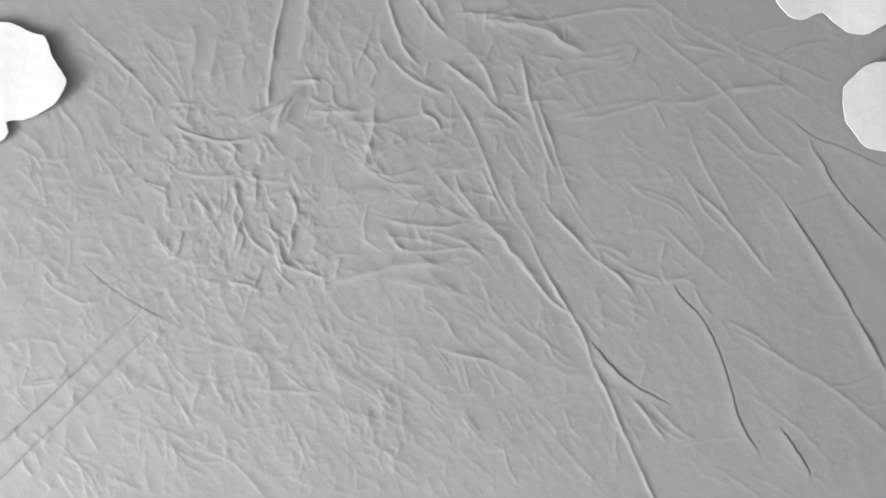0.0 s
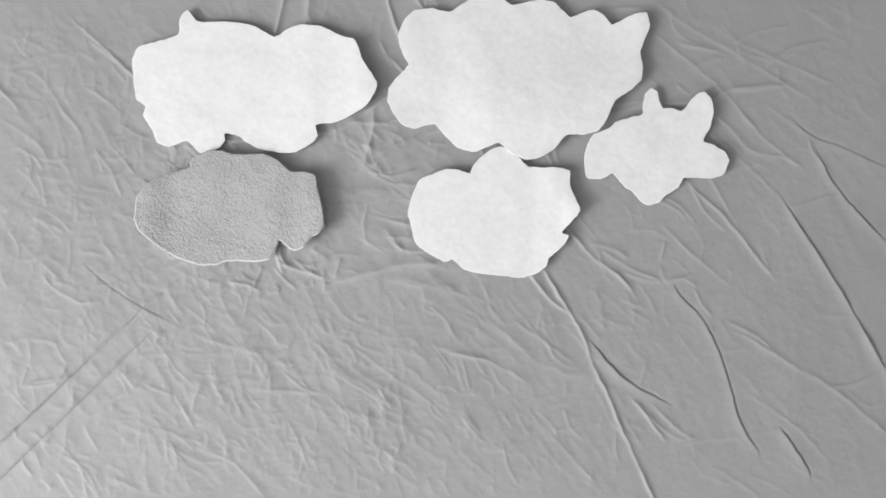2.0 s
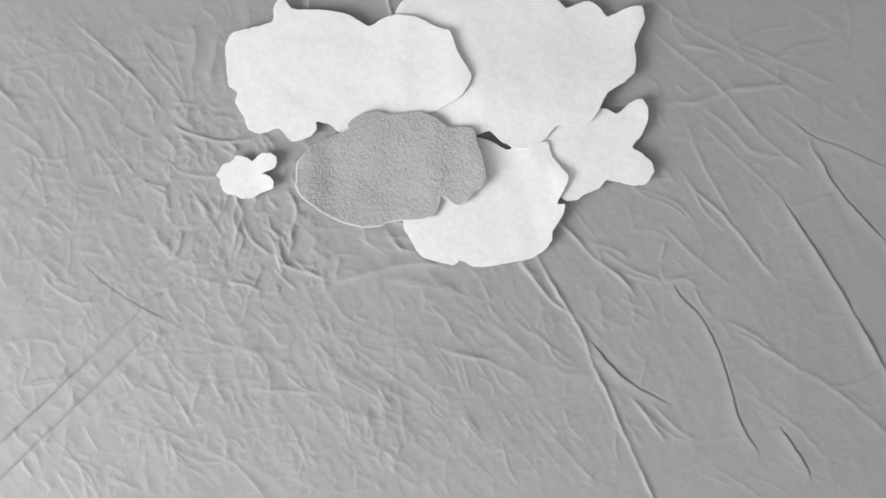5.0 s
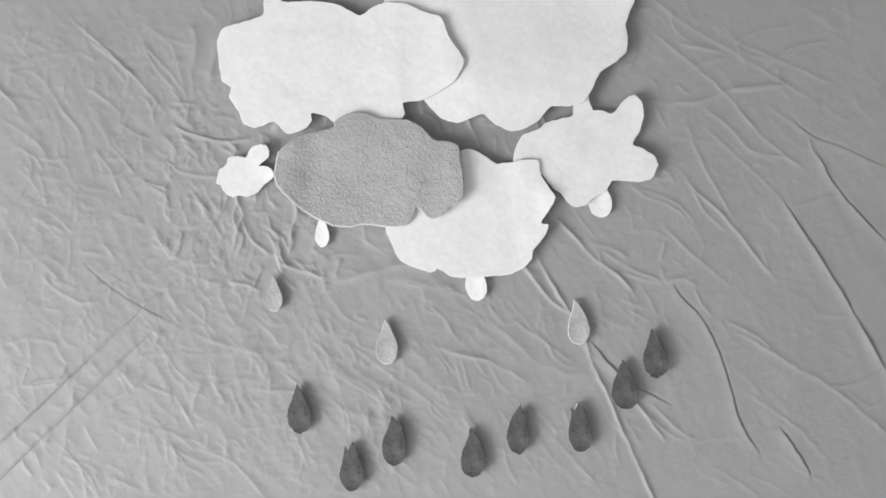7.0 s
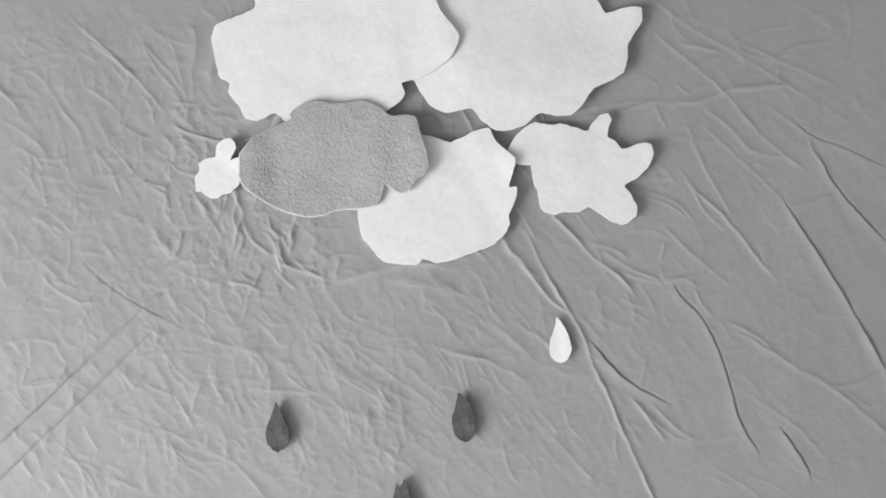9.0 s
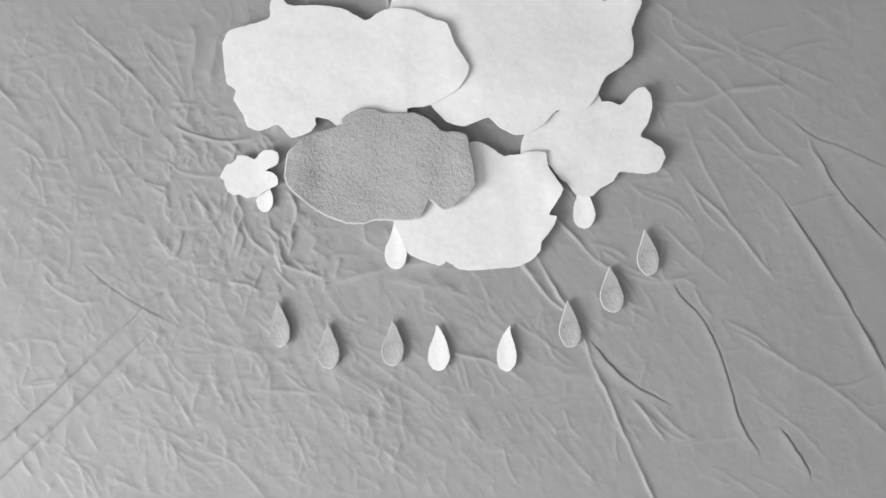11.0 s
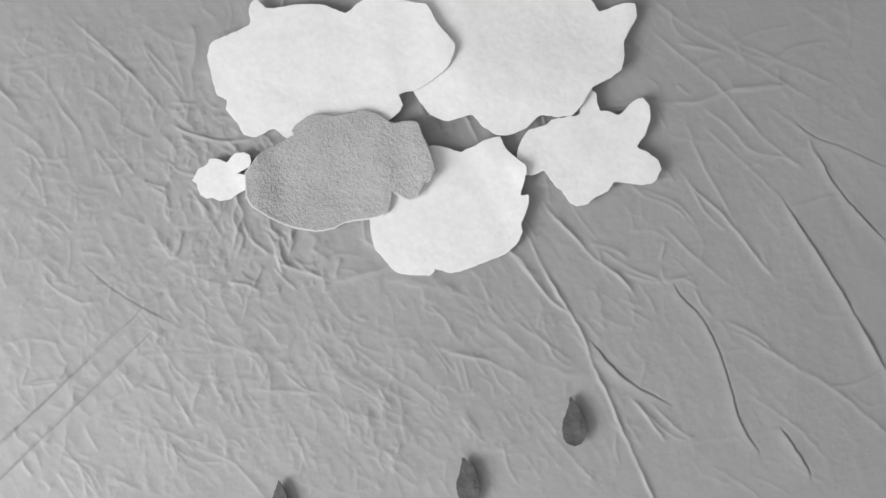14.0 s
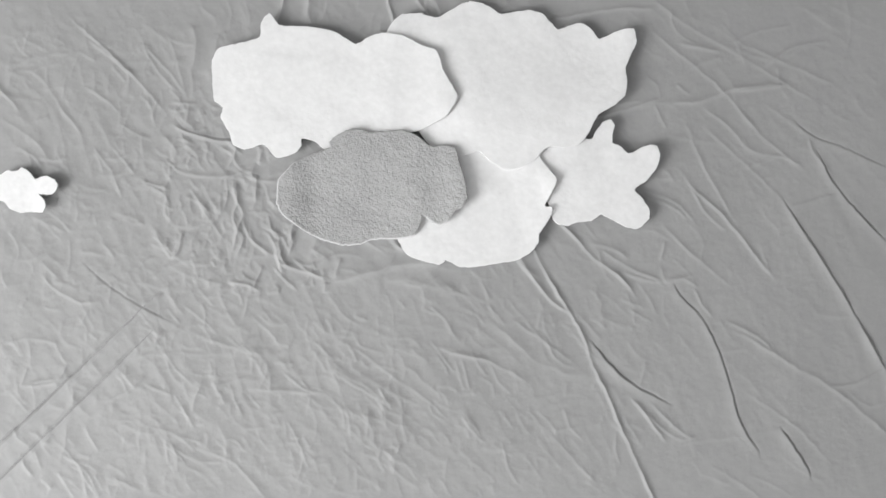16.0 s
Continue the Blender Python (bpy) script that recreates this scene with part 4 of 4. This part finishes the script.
    walk(cloud_f, [
        (0.0, at(-181.5, 339.2, 0.0034, -4.6)), (2.0, at(-111.8, 339.2, 0.0034, -4.6)), (2.5, at(-9.2, 339.2, 0.0034, -4.6)), (3.0, at(114.3, 338.2, 0.0034, -2.5)),
        (3.5, at(271.5, 339.3, 0.0034, -10.5)), (4.0, at(391.7, 323.6, 0.0034, 12.1)), (4.2, at(434.5, 313.6, 0.0034, 12.1)), (6.3, at(449.1, 303.7, 0.0034, 18.0)),
        (6.5, at(455.5, 308.1, 0.0034, 22.2)), (7.0, at(436.5, 301.3, 0.0034, 31.4)), (7.5, at(426.7, 294.4, 0.0034, 18.0)), (8.0, at(412.3, 285.2, 0.0034, 17.7)),
        (8.5, at(408.9, 355.5, 0.0034, 7.2)), (9.0, at(390.1, 298.8, 0.0034, 52.2)), (9.3, at(398.9, 309.1, 0.0034, 19.3)), (9.6, at(398.9, 309.1, 0.0034, 19.3)), (9.65, at(398.9, 309.1, 0.0034, 19.3)),
        (9.75, at(441.1, 309.1, 0.0034, 14.8)), (9.8, at(441.1, 309.1, 0.0034, 14.8)), (11.1, at(449.1, 303.7, 0.0034, 18.0)), (11.3, at(452.4, 307.6, 0.0034, 20.2)), (11.5, at(440.8, 305.8, 0.0034, 27.8)),
        (12.0, at(424.1, 286.3, 0.0034, 12.0)), (12.5, at(414.8, 280.0, 0.0034, 20.3)), (13.0, at(405.5, 340.5, 0.0034, 11.0)), (13.5, at(391.5, 315.2, 0.0034, 44.3)),
        (14.0, at(398.9, 309.1, 0.0034, 19.3)), (14.25, at(398.9, 309.1, 0.0034, 19.3)), (14.3, at(398.9, 309.1, 0.0034, 19.3)), (14.4, at(454.8, 308.5, 0.0034, -0.0)), (14.5, at(454.8, 308.5, 0.0034, -0.0)), (15.0, at(349.7, 344.7, 0.0034, 1.1)), (15.5, at(215.8, 343.8, 0.0034, -9.4)),
        (16.0, at(51.6, 333.4, 0.0034, -11.0))])

    # the first row of drops
    fall(1.0, 3, 6.0, 6.42, 7.75, (4.9, 560, 310), (5.6, 540, 340), (6.3, 494, 560), (6.5, 499, 615), (6.65, 512, 618), (6.85, 524, 700), (7.0, 530, 723), (7.2, 529, 738), (7.35, 518, 782), (7.5, 497, 860), (7.75, 480, 950))
    fall(1.0, 0, 6.0, 6.75, 7.45, (4.9, 615, 310), (5.6, 600, 345), (6.3, 582, 600), (6.5, 582, 650), (6.65, 592, 660), (6.85, 617, 793), (7.0, 623, 825), (7.2, 626, 868), (7.45, 630, 950))
    fall(1.0, -3, 6.0, 6.42, 7.55, (4.9, 680, 300), (5.6, 690, 340), (6.3, 699, 597), (6.5, 688, 640), (6.65, 690, 668), (6.85, 688, 753), (7.0, 698, 780), (7.2, 711, 848), (7.55, 720, 960))
    fall(1.0, -2, 6.42, 6.58, 7.5, (4.9, 750, 300), (5.6, 770, 330), (6.3, 770, 600), (6.5, 797, 665), (6.65, 808, 708), (6.85, 833, 778), (7.0, 837, 800), (7.2, 844, 865), (7.5, 850, 960))
    fall(1.0, 0, 6.45, 6.78, 7.5, (4.9, 860, 340), (5.6, 870, 380), (6.3, 888, 607), (6.5, 922, 648), (6.65, 900, 685), (6.85, 907, 715), (7.0, 916, 760), (7.2, 933, 868), (7.5, 940, 960))
    fall(1.0, 3, 6.0, 6.55, 7.65, (4.9, 925, 350), (5.6, 940, 370), (6.3, 1004, 560), (6.5, 1018, 615), (6.65, 1034, 670), (6.85, 1023, 727), (7.0, 1025, 755), (7.2, 1050, 784), (7.35, 1060, 835), (7.5, 1072, 872), (7.65, 1080, 950))
    fall(1.0, 5, 6.0, 6.8, 8.1, (4.9, 1030, 250), (5.6, 1045, 285), (6.3, 1077, 500), (6.5, 1095, 550), (6.65, 1102, 587), (6.85, 1097, 663), (7.0, 1104, 680), (7.35, 1105, 715), (7.5, 1092, 762), (7.85, 1086, 862), (8.1, 1086, 950))
    fall(1.0, 6, 6.0, 6.58, 8.25, (4.9, 1085, 245), (5.6, 1100, 280), (6.3, 1145, 433), (6.5, 1145, 490), (6.65, 1153, 515), (6.85, 1153, 597), (7.0, 1157, 625), (7.35, 1187, 700), (7.5, 1197, 747), (7.85, 1193, 838), (8.0, 1193, 890), (8.25, 1193, 960))
    # three that follow
    fall(0.78, 2, 6.75, 7.93, 8.2, (5.8, 545, 310), (6.1, 455, 310), (6.3, 468, 330), (6.5, 471, 388), (6.65, 486, 420), (6.85, 487, 490), (7.0, 486, 520), (7.35, 455, 635), (7.5, 462, 698), (7.85, 437, 842), (8.0, 444, 880), (8.2, 450, 950))
    fall(1.0, 0, 6.58, 7.08, 7.8, (5.8, 660, 300), (6.3, 703, 425), (6.5, 695, 472), (6.65, 655, 467), (6.85, 664, 570), (7.0, 685, 605), (7.2, 687, 691), (7.35, 690, 742), (7.5, 700, 803), (7.8, 710, 950))
    fall(1.0, 3, 6.75, None, 7.15, (5.8, 1040, 230), (6.3, 1033, 355), (6.5, 1030, 395), (6.65, 1020, 430), (6.85, 1015, 537), (7.0, 1023, 570), (7.15, 1023, 580))
    fall(0.74, 3, None, 7.15, 8.45, (6.3, 600, 300), (6.85, 560, 380), (7.0, 570, 408), (7.1, 582, 416), (7.2, 574, 509), (7.35, 574, 525), (7.5, 575, 583), (7.85, 553, 758), (8.0, 558, 793), (8.2, 575, 840), (8.45, 580, 950))
    fall(1.0, 6, 7.28, 7.93, 8.25, (6.3, 840, 380), (6.85, 845, 470), (7.0, 841, 492), (7.2, 844, 550), (7.35, 885, 628), (7.5, 883, 685), (7.85, 870, 850), (8.0, 865, 886), (8.25, 865, 950))
    fall(1.0, 8, 7.28, 7.93, 8.7, (6.3, 1050, 270), (6.85, 1062, 330), (7.0, 1060, 345), (7.2, 1083, 404), (7.35, 1097, 475), (7.5, 1095, 510), (7.85, 1051, 628), (8.0, 1047, 688), (8.35, 1043, 835), (8.5, 1042, 872), (8.7, 1042, 950))
    # the last four
    fall(1.0, 2, 8.75, 8.93, 9.55, (7.3, 428, 294), (7.5, 424, 298), (7.6, 420, 345), (7.85, 418, 417), (8.0, 415, 446), (8.35, 421, 538), (8.5, 432, 567, -6), (8.85, 490, 686), (9.0, 492, 755), (9.2, 487, 808), (9.35, 497, 892), (9.55, 500, 950))
    fall(1.0, -3, 8.12, 8.6, 9.25, (7.3, 600, 330), (7.7, 610, 400), (7.85, 605, 463), (8.0, 607, 518), (8.2, 612, 578), (8.35, 628, 693), (8.5, 643, 728), (8.7, 680, 762), (8.85, 695, 820), (9.0, 712, 890), (9.25, 715, 960))
    fall(1.0, 4, 8.32, 8.75, 9.65, (7.3, 850, 340), (7.7, 872, 405), (7.85, 871, 458, 15), (8.0, 884, 480, 15), (8.3, 893, 549, 10), (8.35, 828, 610, 0), (8.5, 828, 637, -1), (8.85, 823, 704), (9.0, 820, 738), (9.2, 828, 783), (9.35, 828, 852), (9.65, 832, 950))
    fall(1.0, 1, 9.06, 9.14, 9.9, (7.3, 1070, 240), (7.7, 1058, 325), (7.85, 1043, 373), (8.0, 1050, 397), (8.35, 1032, 453), (8.5, 1023, 488), (8.85, 994, 557), (9.0, 991, 602), (9.2, 1020, 667), (9.35, 1015, 745), (9.55, 1006, 817), (9.65, 1006, 860), (9.9, 1006, 950))


motions()
